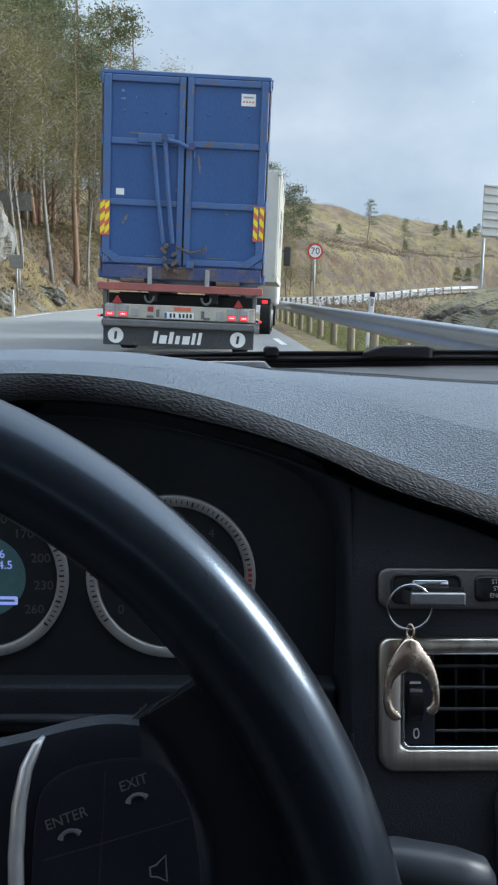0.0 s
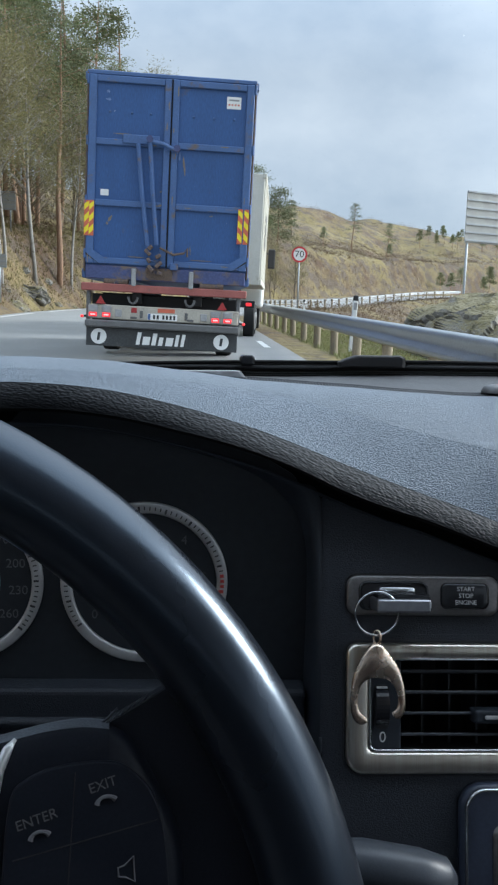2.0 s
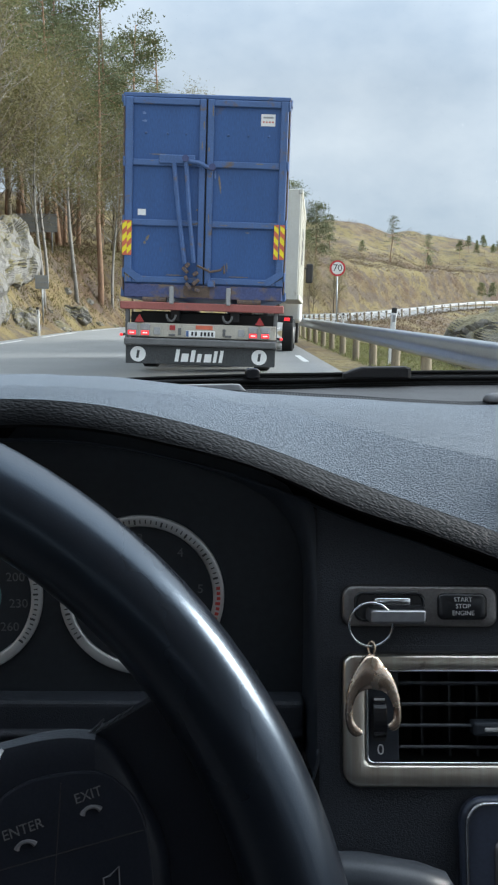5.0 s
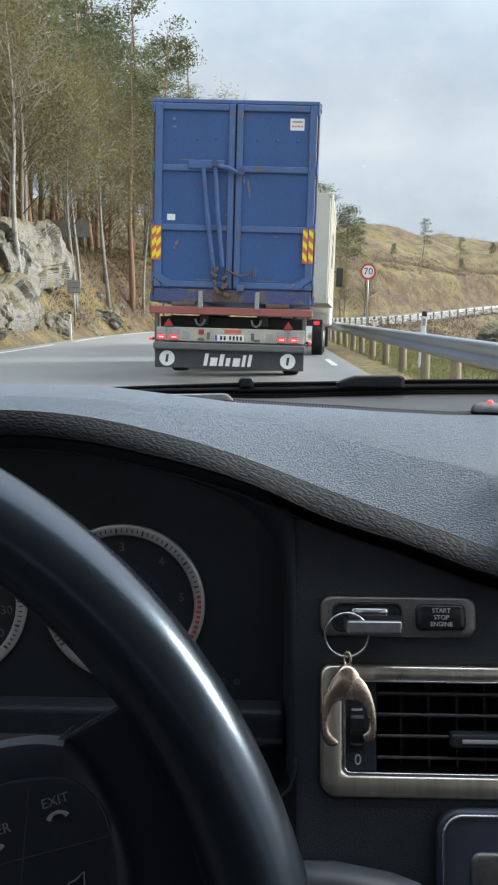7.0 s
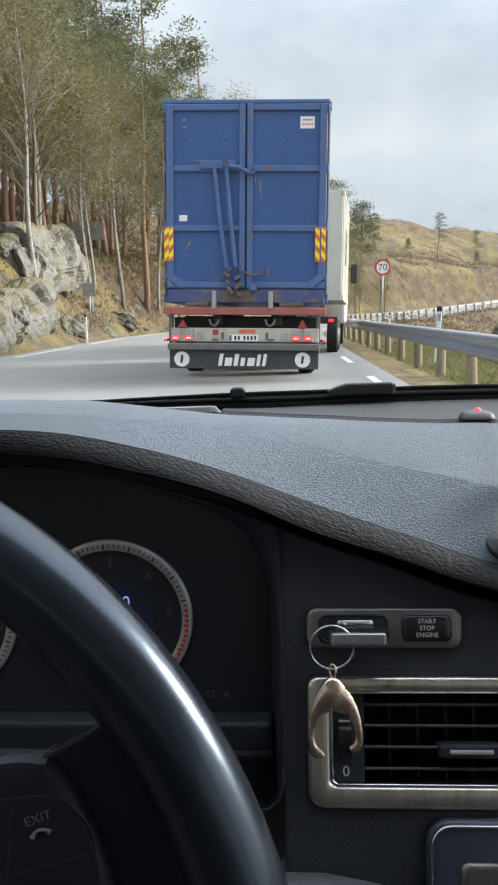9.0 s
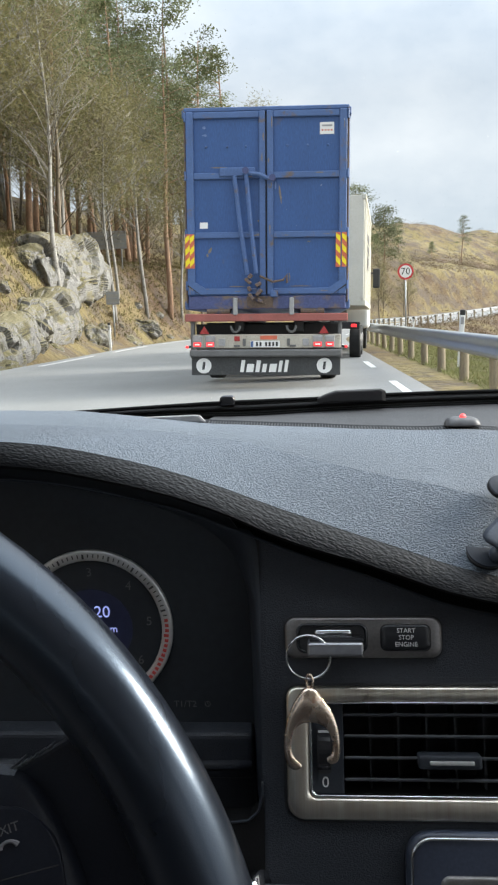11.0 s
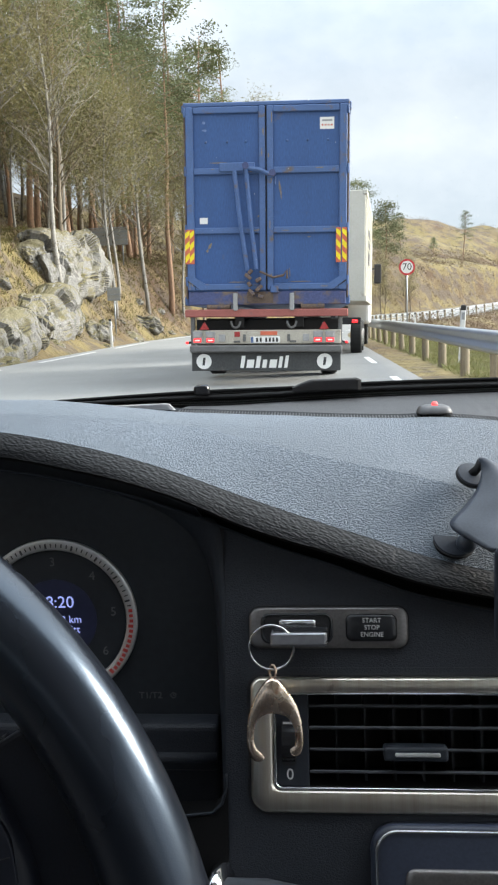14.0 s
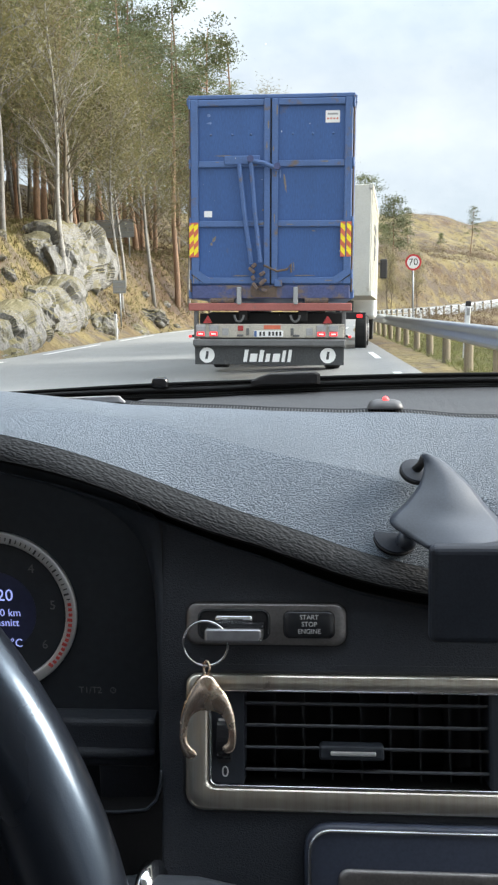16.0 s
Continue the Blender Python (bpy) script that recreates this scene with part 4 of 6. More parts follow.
part("wedge", slab([(-0.050, -0.0020), (0.006, -0.0020), (0.001, 0.0032), (-0.004, 0.0036), (-0.050, 0.0026)], 0, 0.006, 0.001), "led_base", tag, m=Matrix.Translation((0.0125, 0.7020, 1.1415)) @ Euler((radians(90), 0, 0)).to_matrix().to_4x4())

led = thing("alarm_light", "small grey sensor pod with a red light", "indicator light", m=Matrix.Translation((0.2317, 0.690, 1.1325)))
part("pod", slab(rr_points(-0.0140, 0.0140, -0.012, 0.012, 0.007), 0, 0.0068, 0.0055), "pod", led, smooth=True)
lb = bmesh.new()
bmesh.ops.create_uvsphere(lb, u_segments=12, v_segments=8, radius=0.0027, matrix=Matrix.Translation((0.000, -0.003, 0.0072)))
part("bulb", lb, "red_glow", led, "glowing red lamp", smooth=True)

# ---- instruments ----
cluster = thing("instrument_cluster", "black instrument cluster with two grey-ringed dials", "instrument cluster", m=Matrix.Translation((0.0034, -0.020, 0.0085)))
part("backplate", slab([(-0.44, 0.70), (0.060, 0.70), (0.060, 1.050), (0.045, 1.072), (0.0, 1.098), (-0.07, 1.117), (-0.20, 1.122), (-0.44, 1.080)], 0.0, 0.012), "dial_face", cluster, m=Matrix.Translation((0, 0.618, 0)) @ Euler((radians(90), 0, 0)).to_matrix().to_4x4())
part("lower_trim", box(-0.44, 0.0585, 0.585, 0.606, 0.8815, 0.9175, 0.004, 3), "plastic_lower", cluster, "matt black trim strip", smooth=False)
part("trim_end", box(0.014, 0.0585, 0.590, 0.606, 0.830, 0.884, 0.003, 2), "plastic_lower", cluster, "dark grained panel under the trim")
part("trim_bead", tube([(-0.44, 0.585, 0.893), (0.057, 0.585, 0.893)], 0.004, 8), "plastic_lower", cluster, smooth=True)


def dial(cx, cz, r, first, last, marks, red_from, digits):
    base = Matrix.Translation((cx, 0.606, cz)) @ Euler((radians(90), 0, 0)).to_matrix().to_4x4()
    d = part("dial", disc(0, 0, r * 0.86, 0, 0.002, 64), "dial_face", cluster, "black dial with pale figures", m=base)
    seg = 96
    o = [(r * math.cos(2 * math.pi * k / seg), r * math.sin(2 * math.pi * k / seg)) for k in range(seg)]
    i = [(r * 0.865 * math.cos(2 * math.pi * k / seg), r * 0.865 * math.sin(2 * math.pi * k / seg)) for k in range(seg)]
    rg = part("ring", ring_slab(o, i, 0, 0.004, 0.0015), "dial_ring", d, "brushed grey ring", smooth=True)
    meshes = {}
    for k in range(marks + 1):
        f_ = k / marks
        kind_ = (k % 5 == 0, f_ > red_from)
        rot_ = Matrix.Rotation(radians(lerp(first, last, f_)), 4, "Z")
        if kind_ not in meshes:
            q = 0.0011 if kind_[1] else (0.0007 if kind_[0] else 0.0004)
            tk = part("tick_mark", box(r * (0.895 if kind_[0] else 0.91), r * 0.955, -q, q, 0.0038, 0.0045), "red_tick" if kind_[1] else "tick", d, m=rot_)
            meshes[kind_] = tk.data
        else:
            tk = new("tick_mark", meshes[kind_])
            tk.parent, tk.matrix_basis = d, rot_
    for text, f_ in digits:
        a = radians(f_) if abs(f_) > 1.01 else radians(lerp(first, last, f_))
        words(text, r * 0.155, "dim_print", d, Matrix.Translation((r * 0.715 * math.cos(a), r * 0.715 * math.sin(a), 0.0024)), name="figure")
    return d


RT = 0.0600
tach = dial(-0.0600, 0.9905, RT, 214, -45, 65, 0.79, [("0", 214), ("1", 178), ("2", 135), ("3", 91), ("4", 49), ("5", 7), ("6", -35)])
speedo = dial(-0.1922, 0.9905, RT, 218, -38, 65, 2, [("20", 0.09), ("50", 0.2), ("80", 0.31), ("110", 0.43), ("140", 0.56), ("170", 0.67), ("200", 0.78), ("230", 0.885), ("260", 0.985)])
for d, material in ((tach, "display_blue"), (speedo, "display_teal")):
    part("display", disc(0, 0, RT * 0.50, 0.002, 0.0024, 48), material, d, "round trip computer screen")
words("18:20", 0.0125, "display", tach, Matrix.Translation((0.000, 0.0125, 0.0028)), name="readout")
words("l/100 km", 0.0078, "display", tach, Matrix.Translation((0.005, -0.0005, 0.0028)), name="readout")
words("omsnitt", 0.0078, "display", tach, Matrix.Translation((0.005, -0.0080, 0.0028)), name="readout")
words("2°C", 0.0085, "display", tach, Matrix.Translation((0.012, -0.0235, 0.0028)), name="readout")
words("46", 0.0085, "display", speedo, Matrix.Translation((0.012, 0.0165, 0.0028)), name="readout")
words("44.5", 0.0085, "display", speedo, Matrix.Translation((0.014, 0.0085, 0.0028)), name="readout")
part("fuel_symbol", ring_slab(rr_points(0.006, 0.024, -0.0205, -0.0145, 0.001), rr_points(0.008, 0.022, -0.0185, -0.0165, 0.0005), 0.0024, 0.0030, 0.0001), "display", speedo)
words("T1/T2", 0.0070, "dim_print", cluster, Matrix.Translation((0.0065, 0.6055, 0.9305)) @ Euler((radians(90), 0, 0)).to_matrix().to_4x4(), name="lettering")

clock_ring = [(0.0022 * math.cos(2 * math.pi * k / 20), 0.0022 * math.sin(2 * math.pi * k / 20)) for k in range(20)]
clock = part("clock_symbol", ring_slab(clock_ring, [(x * 0.78, y * 0.78) for x, y in clock_ring], 0, 0.0004, 0.0001), "dim_print", cluster, m=Matrix.Translation((0.0235, 0.6055, 0.9308)) @ Euler((radians(90), 0, 0)).to_matrix().to_4x4())
part("clock_hand", tube([(0, 0.0013, 0.0003), (0, 0, 0.0003), (0.0011, 0, 0.0003)], 0.0002, 4), "dim_print", clock)

# ---- key slot, starter button ----
slot = thing("ignition_panel", "satin grey rounded panel with key slot and starter button", "ignition panel", m=on_face(0, 0))
part("frame", slab(rr_points(0.0870, 0.1960, 0.0830, 0.1108, 0.0075, 6), 0.0, 0.0042, 0.0016), "satin", slot, "satin dark metal frame", smooth=True)
part("frame_gap", slab(rr_points(0.0858, 0.1972, 0.0818, 0.1120, 0.0085, 6), -0.001, 0.0008), "rubber", slot)
part("slot_rim", ring_slab(rr_points(0.0950, 0.1448, 0.0864, 0.1070, 0.006, 6), rr_points(0.0975, 0.1425, 0.0885, 0.1050, 0.0045, 6), 0.0, 0.0058, 0.001), "gloss_black", slot, smooth=True)
part("slot_mouth", slab(rr_points(0.0970, 0.1430, 0.0880, 0.1055, 0.004, 6), 0.0, 0.0047), "rubber", slot)
btn = part("start_button", slab(rr_points(0.1535, 0.1885, 0.0878, 0.1062, 0.0045, 6), 0.0, 0.0066, 0.002), "gloss_black", slot, "glossy black starter button", smooth=True)
for k, text in enumerate(("START", "STOP", "ENGINE")):
    words(text, 0.0044, "print", btn, Matrix.Translation((0.1712, 0.1020 - 0.0047 * k, 0.0068)))

key = thing("car_key", "grey metal-edged car key in its slot", "key", m=on_face(0, 0))
part("fob", box(0.1030, 0.1405, 0.0876, 0.0966, 0.004, 0.030, 0.0018, 3), "key_grey", key, smooth=False)
part("fob_back", box(0.1045, 0.1415, 0.0955, 0.0995, 0.004, 0.024, 0.0014, 2), "gloss_black", key)
part("fob_cap", slab(rr_points(0.108, 0.1335, 0.0992, 0.1035, 0.0018), 0.004, 0.014, 0.001), "chrome", key, smooth=True)
keyring = thing("key_ring", "thin shiny steel split ring on the key", "key ring", m=on_face(0.1035, 0.0868, 0.026))
part("wire", tube([(0.0148 * math.cos(a), 0.0148 * math.sin(a), 0.003 * math.sin(a)) for a in [2 * math.pi * k / 48 for k in range(48)]], 0.00085, 8, True), "chrome", keyring, smooth=True)

fobm = thing("key_pendant", "worn brass claw-shaped pendant on the key ring", "key ring pendant", m=on_face(0.1040, 0.0672, 0.024))
part("link", tube([(0.0022 * math.cos(a), 0.0035 + 0.0045 * math.sin(a), 0.0012 * math.cos(a)) for a in [2 * math.pi * k / 20 for k in range(20)]], 0.0009, 7, True), "worn_gold", fobm, smooth=True)
# claw: two arms that widen from the eyelet, then curl in
Q = 1 / 7700
claw_l = [((0, 0), (0, 182)), ((-30, 10), (-8, 182)), ((-56, 40), (-16, 182)), ((-85, 85), (-35, 185)), ((-110, 140), (-65, 200)), ((-128, 200), (-88, 232)), ((-136, 270), (-100, 285)), ((-137, 330), (-97, 332)), ((-125, 385), (-85, 358)), ((-100, 414), (-67, 375)), ((-75, 420), (-54, 387)), ((-56, 412), (-48, 398))]
claw_r = [((0, 0), (0, 182)), ((30, 12), (8, 182)), ((56, 46), (16, 182)), ((90, 90), (35, 185)), ((118, 140), (70, 200)), ((138, 200), (97, 234)), ((149, 270), (111, 280)), ((150, 325), (112, 312)), ((140, 368), (106, 335)), ((120, 387), (97, 347)), ((100, 388), (88, 354)), ((86, 376), (82, 362))]
pb = bmesh.new()
for keys_ in (claw_l, claw_r):
    outs, ins = spline([(x, -y, 0) for (x, y), _ in keys_], 36), spline([(x, -y, 0) for _, (x, y) in keys_], 36)
    rows = []
    for o_, i_ in zip(outs, ins):
        o_, i_ = o_ * Q, i_ * Q
        h = 0.0007 + 0.10 * (o_ - i_).length
        rows.append([o_ + Vector((0, 0, -0.001)), o_ + Vector((0, 0, 0.0004)), o_.lerp(i_, 0.10) + Vector((0, 0, h * 0.72)), o_.lerp(i_, 0.3) + Vector((0, 0, h)), o_.lerp(i_, 0.7) + Vector((0, 0, h)), o_.lerp(i_, 0.9) + Vector((0, 0, h * 0.72)), i_ + Vector((0, 0, 0.0004)), i_ + Vector((0, 0, -0.001)), o_ + Vector((0, 0, -0.001))])
    merge(pb, loft(rows))
bmesh.ops.remove_doubles(pb, verts=pb.verts, dist=0.00015)
part("claw", pb, "worn_gold", fobm, "worn brass claw", smooth=True)

# ---- air vent ----
vent = thing("air_vent", "brushed metal framed air vent with black slats", "air vent", m=on_face(0, 0))
u0, u1, v0, v1 = 0.0870, 0.420, -0.0262, 0.0635
part("frame", ring_slab(rr_points(u0, u1, v0, v1, (0.012, 0.012, 0.008, 0.008), 8), rr_points(0.1028, 0.405, -0.0108, 0.0533, (0.005, 0.005, 0.002, 0.002), 8), -0.010, 0.0050, 0.003), "steel", vent, "scratched brushed metal frame", smooth=True)
part("frame_gap", ring_slab(rr_points(u0 - 0.0022, u1 + 0.002, v0 - 0.0022, v1 + 0.002, (0.014, 0.014, 0.010, 0.010), 8), rr_points(u0, u1, v0, v1, (0.012, 0.012, 0.008, 0.008), 8), -0.012, 0.0006, 0.0004), "rubber", vent)
part("corner_fill", ring_slab(rr_points(u0 - 0.006, u1 + 0.006, v0 - 0.006, v1 + 0.006, (0.001, 0.001, 0.001, 0.001), 8), rr_points(u0 + 0.001, u1 - 0.001, v0 + 0.001, v1 - 0.001, (0.012, 0.012, 0.008, 0.008), 8), -0.004, 0.0003, 0.0001), "plastic_lower", vent)
part("inner_bead", ring_slab(rr_points(0.1026, 0.4052, -0.0110, 0.0535, (0.005, 0.005, 0.002, 0.002), 8), rr_points(0.1046, 0.4032, -0.0090, 0.0518, (0.004, 0.004, 0.0015, 0.0015), 8), 0.0, 0.0044, 0.0009), "chrome", vent, "bright inner edge", smooth=True)
part("duct", box(0.098, 0.410, -0.014, 0.058, -0.060, -0.055), "vane", vent)
for b_ in ((0.098, 0.410, 0.0525, 0.056, -0.060, 0.0), (0.098, 0.410, -0.014, -0.0105, -0.060, 0.0), (0.4045, 0.410, -0.014, 0.056, -0.060, 0.0), (0.098, 0.1025, -0.014, 0.056, -0.060, 0.0)):
    part("duct_wall", box(*b_), "rubber", vent)
part("side_plate", box(0.1038, 0.1265, -0.0100, 0.0520, -0.020, -0.001, 0.0006), "plastic", vent, "black plate beside the slats")
th = part("thumb_wheel_well", slab(rr_points(0.1075, 0.1180, 0.0040, 0.0340, 0.003), -0.001, 0.0002), "rubber", vent)
wb = bmesh.new()
seg = 36
for k in range(seg):
    a0, a1 = 2 * math.pi * k / seg, 2 * math.pi * (k + 0.93) / seg
    rw = 0.0158
    vs = [wb.verts.new((0.1082 + dx, 0.019 + rw * math.sin(a), -0.0095 + rw * math.cos(a))) for a in (a0, a1) for dx in (0, 0.0090)]
    vi = [wb.verts.new((0.1082 + dx, 0.019 + (rw - 0.0003) * math.sin(a), -0.0095 + (rw - 0.0003) * math.cos(a))) for a in (a1, a0 + 2 * math.pi / seg) for dx in (0, 0.0090)]
    wb.faces.new((vs[0], vs[1], vs[3], vs[2]))
    wb.faces.new((vs[2], vs[3], vi[1], vi[0]))
    wb.faces.new((vi[0], vi[1], vi[3], vi[2]))
part("thumb_wheel", wb, "gloss_black", vent, "glossy black thumb wheel")
part("mark", box(0.1090, 0.1165, 0.0318, 0.0332, -0.001, 0.0012), "print", vent)
words("0", 0.0104, "print", vent, Matrix.Translation((0.1135, -0.0022, -0.0006)), name="figure")
for v in (0.0438, 0.0292, 0.0146, 0.0000):
    s = box(0.1270, 0.2890, -0.0011, 0.0011, -0.016, 0.0, 0.0008, 2)
    part("slat", s, "slat", vent, m=Matrix.Translation((0, v, -0.001)) @ Matrix.Rotation(radians(-14), 4, "X"))
    part("slat", box(0.3010, 0.4040, -0.0011, 0.0011, -0.016, 0.0, 0.0008, 2), "slat", vent, m=Matrix.Translation((0, v, -0.001)) @ Matrix.Rotation(radians(-14), 4, "X"))
for k in range(8):
    u = 0.146 + 0.0200 * k
    part("vane", box(u - 0.0008, u + 0.0008, -0.0105, 0.0525, -0.050, -0.017), "vane", vent, m=Matrix.Identity(4))
part("vent_divider", box(0.2890, 0.3010, -0.0108, 0.0533, -0.040, 0.002, 0.002), "plastic", vent)
kn = part("slider_knob", box(0.1770, 0.2200, 0.0085, 0.0180, -0.008, 0.006, 0.0022, 3), "plastic", vent, "black slat slider with bright bar")
part("knob_bar", box(0.1845, 0.2145, 0.0118, 0.0146, 0.004, 0.0074, 0.0008, 2), "knob_metal", kn, "bright metal bar")

# ---- radio panel ----
radio = thing("radio_panel", "blue-grey rounded centre console panel with silver edge", "radio", m=on_face(0, 0))
part("surround", slab(rr_points(0.1665, 0.50, -0.245, -0.0315, 0.017, 8), 0.0, 0.009, 0.004), "radio", radio, smooth=True)
part("silver_edge", ring_slab(rr_points(0.1690, 0.4975, -0.243, -0.0340, 0.015, 8), rr_points(0.1712, 0.4953, -0.241, -0.0362, 0.0135, 8), 0.0, 0.0106, 0.001), "chrome", radio, "bright silver edge line", smooth=True)
part("inner_frame", slab(rr_points(0.1885, 0.478, -0.243, -0.0585, 0.007, 8), 0.0, 0.0115, 0.0025), "satin", radio, "satin grey inner plate", smooth=True)
part("screen", slab(rr_points(0.2380, 0.43, -0.20, -0.0690, 0.002, 4), 0.0, 0.0122, 0.0004), "gloss_black", radio, "dark display glass")
part("screen_edge", ring_slab(rr_points(0.2360, 0.432, -0.202, -0.0670, 0.003, 4), rr_points(0.2380, 0.43, -0.20, -0.0690, 0.002, 4), 0.0, 0.0130, 0.0006), "gloss_black", radio)

# ---- steering wheel ----
WC, WTILT, WYAW, WR, WT_ = Vector((-0.2955, 0.356, 0.8014)), 0.30, 0.113, 0.3592, 0.0283
nrm = Vector((math.sin(WYAW) * math.cos(WTILT), -math.cos(WYAW) * math.cos(WTILT), math.sin(WTILT)))
uu = Vector((0, 0, 1)).cross(nrm).normalized()
uu = uu if uu.x > 0 else -uu
ww = nrm.cross(uu)
ww = ww if ww.z > 0 else -ww
WM = Matrix((uu, ww, nrm)).transposed().to_4x4()
WM.translation = WC
wheel = thing("steering_wheel", "worn black leather steering wheel with polished rim", "steering wheel", m=WM)
rb_ = bmesh.new()
nseg, mseg = 120, 28
ringv = []
for k in range(nseg):
    a = 2 * math.pi * k / nseg
    row = []
    for j in range(mseg):
        q = 2 * math.pi * j / mseg
        row.append(rb_.verts.new(((WR + WT_ * math.cos(q)) * math.cos(a), (WR + WT_ * math.cos(q)) * math.sin(a), WT_ * 0.92 * math.sin(q))))
    ringv.append(row)
for k in range(nseg):
    for j in range(mseg):
        rb_.faces.new((ringv[k][j], ringv[(k + 1) % nseg][j], ringv[(k + 1) % nseg][(j + 1) % mseg], ringv[k][(j + 1) % mseg]))
part("rim", rb_, "rim_leather", wheel, "shiny worn black leather rim", smooth=True)


def wheel_uv(x, z, w=0.0):
    """A place of the wheel's plane from world x and z."""
    dx, dz = x + 0.0105 - WC.x, z + 0.0025 - WC.z
    return Vector((dx / uu.x, dz / ww.z, w))


def wheel_slab(pts, w0, w1, bevel):
    return slab([tuple(wheel_uv(x, z)[:2]) for x, z in pts], w0, w1, bevel)


def wheel_sheet(rows):
    return loft([[wheel_uv(*p) for p in r] for r in rows])


TOP = [(-0.52, 0.920), (-0.40, 0.936), (-0.30, 0.943), (-0.20, 0.9515), (-0.14, 0.9590), (-0.105, 0.9655), (-0.085, 0.9672), (-0.070, 0.9655)]
top_line = spline([(x, z, 0) for x, z in TOP], 50)
ridge = spline([(x, z - 0.0005 - 0.001 * k / 7, 0) for k, (x, z) in enumerate(TOP)], 50)
low_line = spline([(x * 0.98 - 0.004, 0.70, 0) for x, z in TOP], 50)
rows = [[(p.x, p.y - 0.04, -0.024) for p in top_line], [(p.x, p.y - 0.002, -0.022) for p in top_line], [(p.x, p.y, -0.019) for p in top_line], [(p.x, p.y + 0.0008, -0.010) for p in top_line], [(q.x, q.y, 0.0) for q in ridge]]
part("hub_trim", wheel_sheet(rows), "hub_edge", wheel, "scuffed grey upper edge of the hub", smooth=True)
rows = [[(q.x, q.y - 0.0002, 0.0002) for q in ridge], [(q.x, q.y - 0.003, 0.0018) for q in ridge], [(q.x, q.y - 0.012, 0.002) for q in ridge]]
rows += [[(lerp(q.x, w.x, t), lerp(q.y - 0.012, w.y, t), 0.002 - 0.012 * t) for q, w in zip(ridge, low_line)] for t in (0.2, 0.4, 0.6, 0.8, 1.0)]
part("hub", wheel_sheet(rows), "hub_black", wheel, "dark moulded airbag cover", smooth=True)
right_edge = spline([(-0.070, 0.9650, 0.0), (-0.058, 0.957, 0.0), (-0.044, 0.935, -0.002), (-0.030, 0.90, -0.004), (-0.032, 0.85, -0.006), (-0.05, 0.78, -0.010), (-0.06, 0.70, -0.012)], 40)
part("hub_side", wheel_sheet([[(p.x - 0.030, p.y - 0.012, 0.0005) for p in right_edge], [(p.x - 0.006, p.y - 0.003, 0.0015) for p in right_edge], [(p.x, p.y, p.z - 0.004) for p in right_edge], [(p.x + 0.001, p.y, -0.05) for p in right_edge]]), "hub_black", wheel, "rounded black hub edge", smooth=True)
rim_in = [(WC.x + uu.x * math.sqrt(WR * WR - ((z - WC.z) / ww.z) ** 2), z) for z in (1.000, 0.97, 0.93, 0.88, 0.82, 0.76, 0.70)]
part("spoke", wheel_slab([(-0.076, 0.9630), (-0.0514, 0.9755), (-0.030, 0.9870)] + rim_in + [(-0.08, 0.70)], -0.026, -0.010, 0.002), "hub_black", wheel, "black leather spoke")
random.seed(3)
for k in range(9):
    x, z = -0.0735 + 0.0027 * k, 0.9655 + 0.00145 * k
    part("stitch", tube([wheel_uv(x, z - 0.0012, -0.0095), wheel_uv(x + 0.0016, z + random.uniform(-0.0004, 0.0012), -0.0075), wheel_uv(x + 0.0036, z + 0.0022, -0.0095)], random.uniform(0.0004, 0.0008), 6), "stalk_grey", wheel, "frayed grey stitch", smooth=True)
part("stitch_seam", tube([wheel_uv(-0.0765, 0.9620, -0.008), wheel_uv(-0.0745, 0.9655, -0.008), wheel_uv(-0.0700, 0.9690, -0.009), wheel_uv(-0.0655, 0.9725, -0.012)], 0.0008, 6), "stalk_grey", wheel, "frayed grey seam", smooth=True)
part("chrome_strip", tube([wheel_uv(-0.1195, 0.9610, -0.001), wheel_uv(-0.1235, 0.9570, 0.001), wheel_uv(-0.1285, 0.947, 0.002), wheel_uv(-0.1320, 0.930, 0.002), wheel_uv(-0.1335, 0.906, 0.001), wheel_uv(-0.1330, 0.880, 0.0), wheel_uv(-0.132, 0.80, -0.003)], [0.0016, 0.0028, 0.0036, 0.0040, 0.0042, 0.0042, 0.0042], 12), "knob_metal", wheel, "satin silver strip", smooth=True)
keys = part("key_pad", wheel_slab([(p.x, p.y) for p in spline([(-0.126, 0.80, 0), (-0.046, 0.80, 0), (-0.038, 0.86, 0), (-0.042, 0.918, 0), (-0.056, 0.942, 0), (-0.076, 0.949, 0), (-0.112, 0.943, 0), (-0.124, 0.92, 0), (-0.126, 0.82, 0)], 44)], -0.010, 0.0035, 0.001), "hub_black", wheel, "black pad of phone and audio keys", smooth=False)
for pts in ([(-0.120, 0.903), (-0.044, 0.918)], [(-0.092, 0.880), (-0.088, 0.944)], [(-0.118, 0.862), (-0.046, 0.872)]):
    part("key_gap", tube([wheel_uv(*p, 0.0034) for p in pts], 0.0004, 5), "rubber", keys)
for text, x, z in (("ENTER", -0.1080, 0.9220), ("EXIT", -0.0735, 0.9370)):
    p = wheel_uv(x, z, 0.0038)
    words(text, 0.0075, "dim_print", keys, Matrix.Translation(p) @ Matrix.Rotation(radians(16), 4, "Z"))
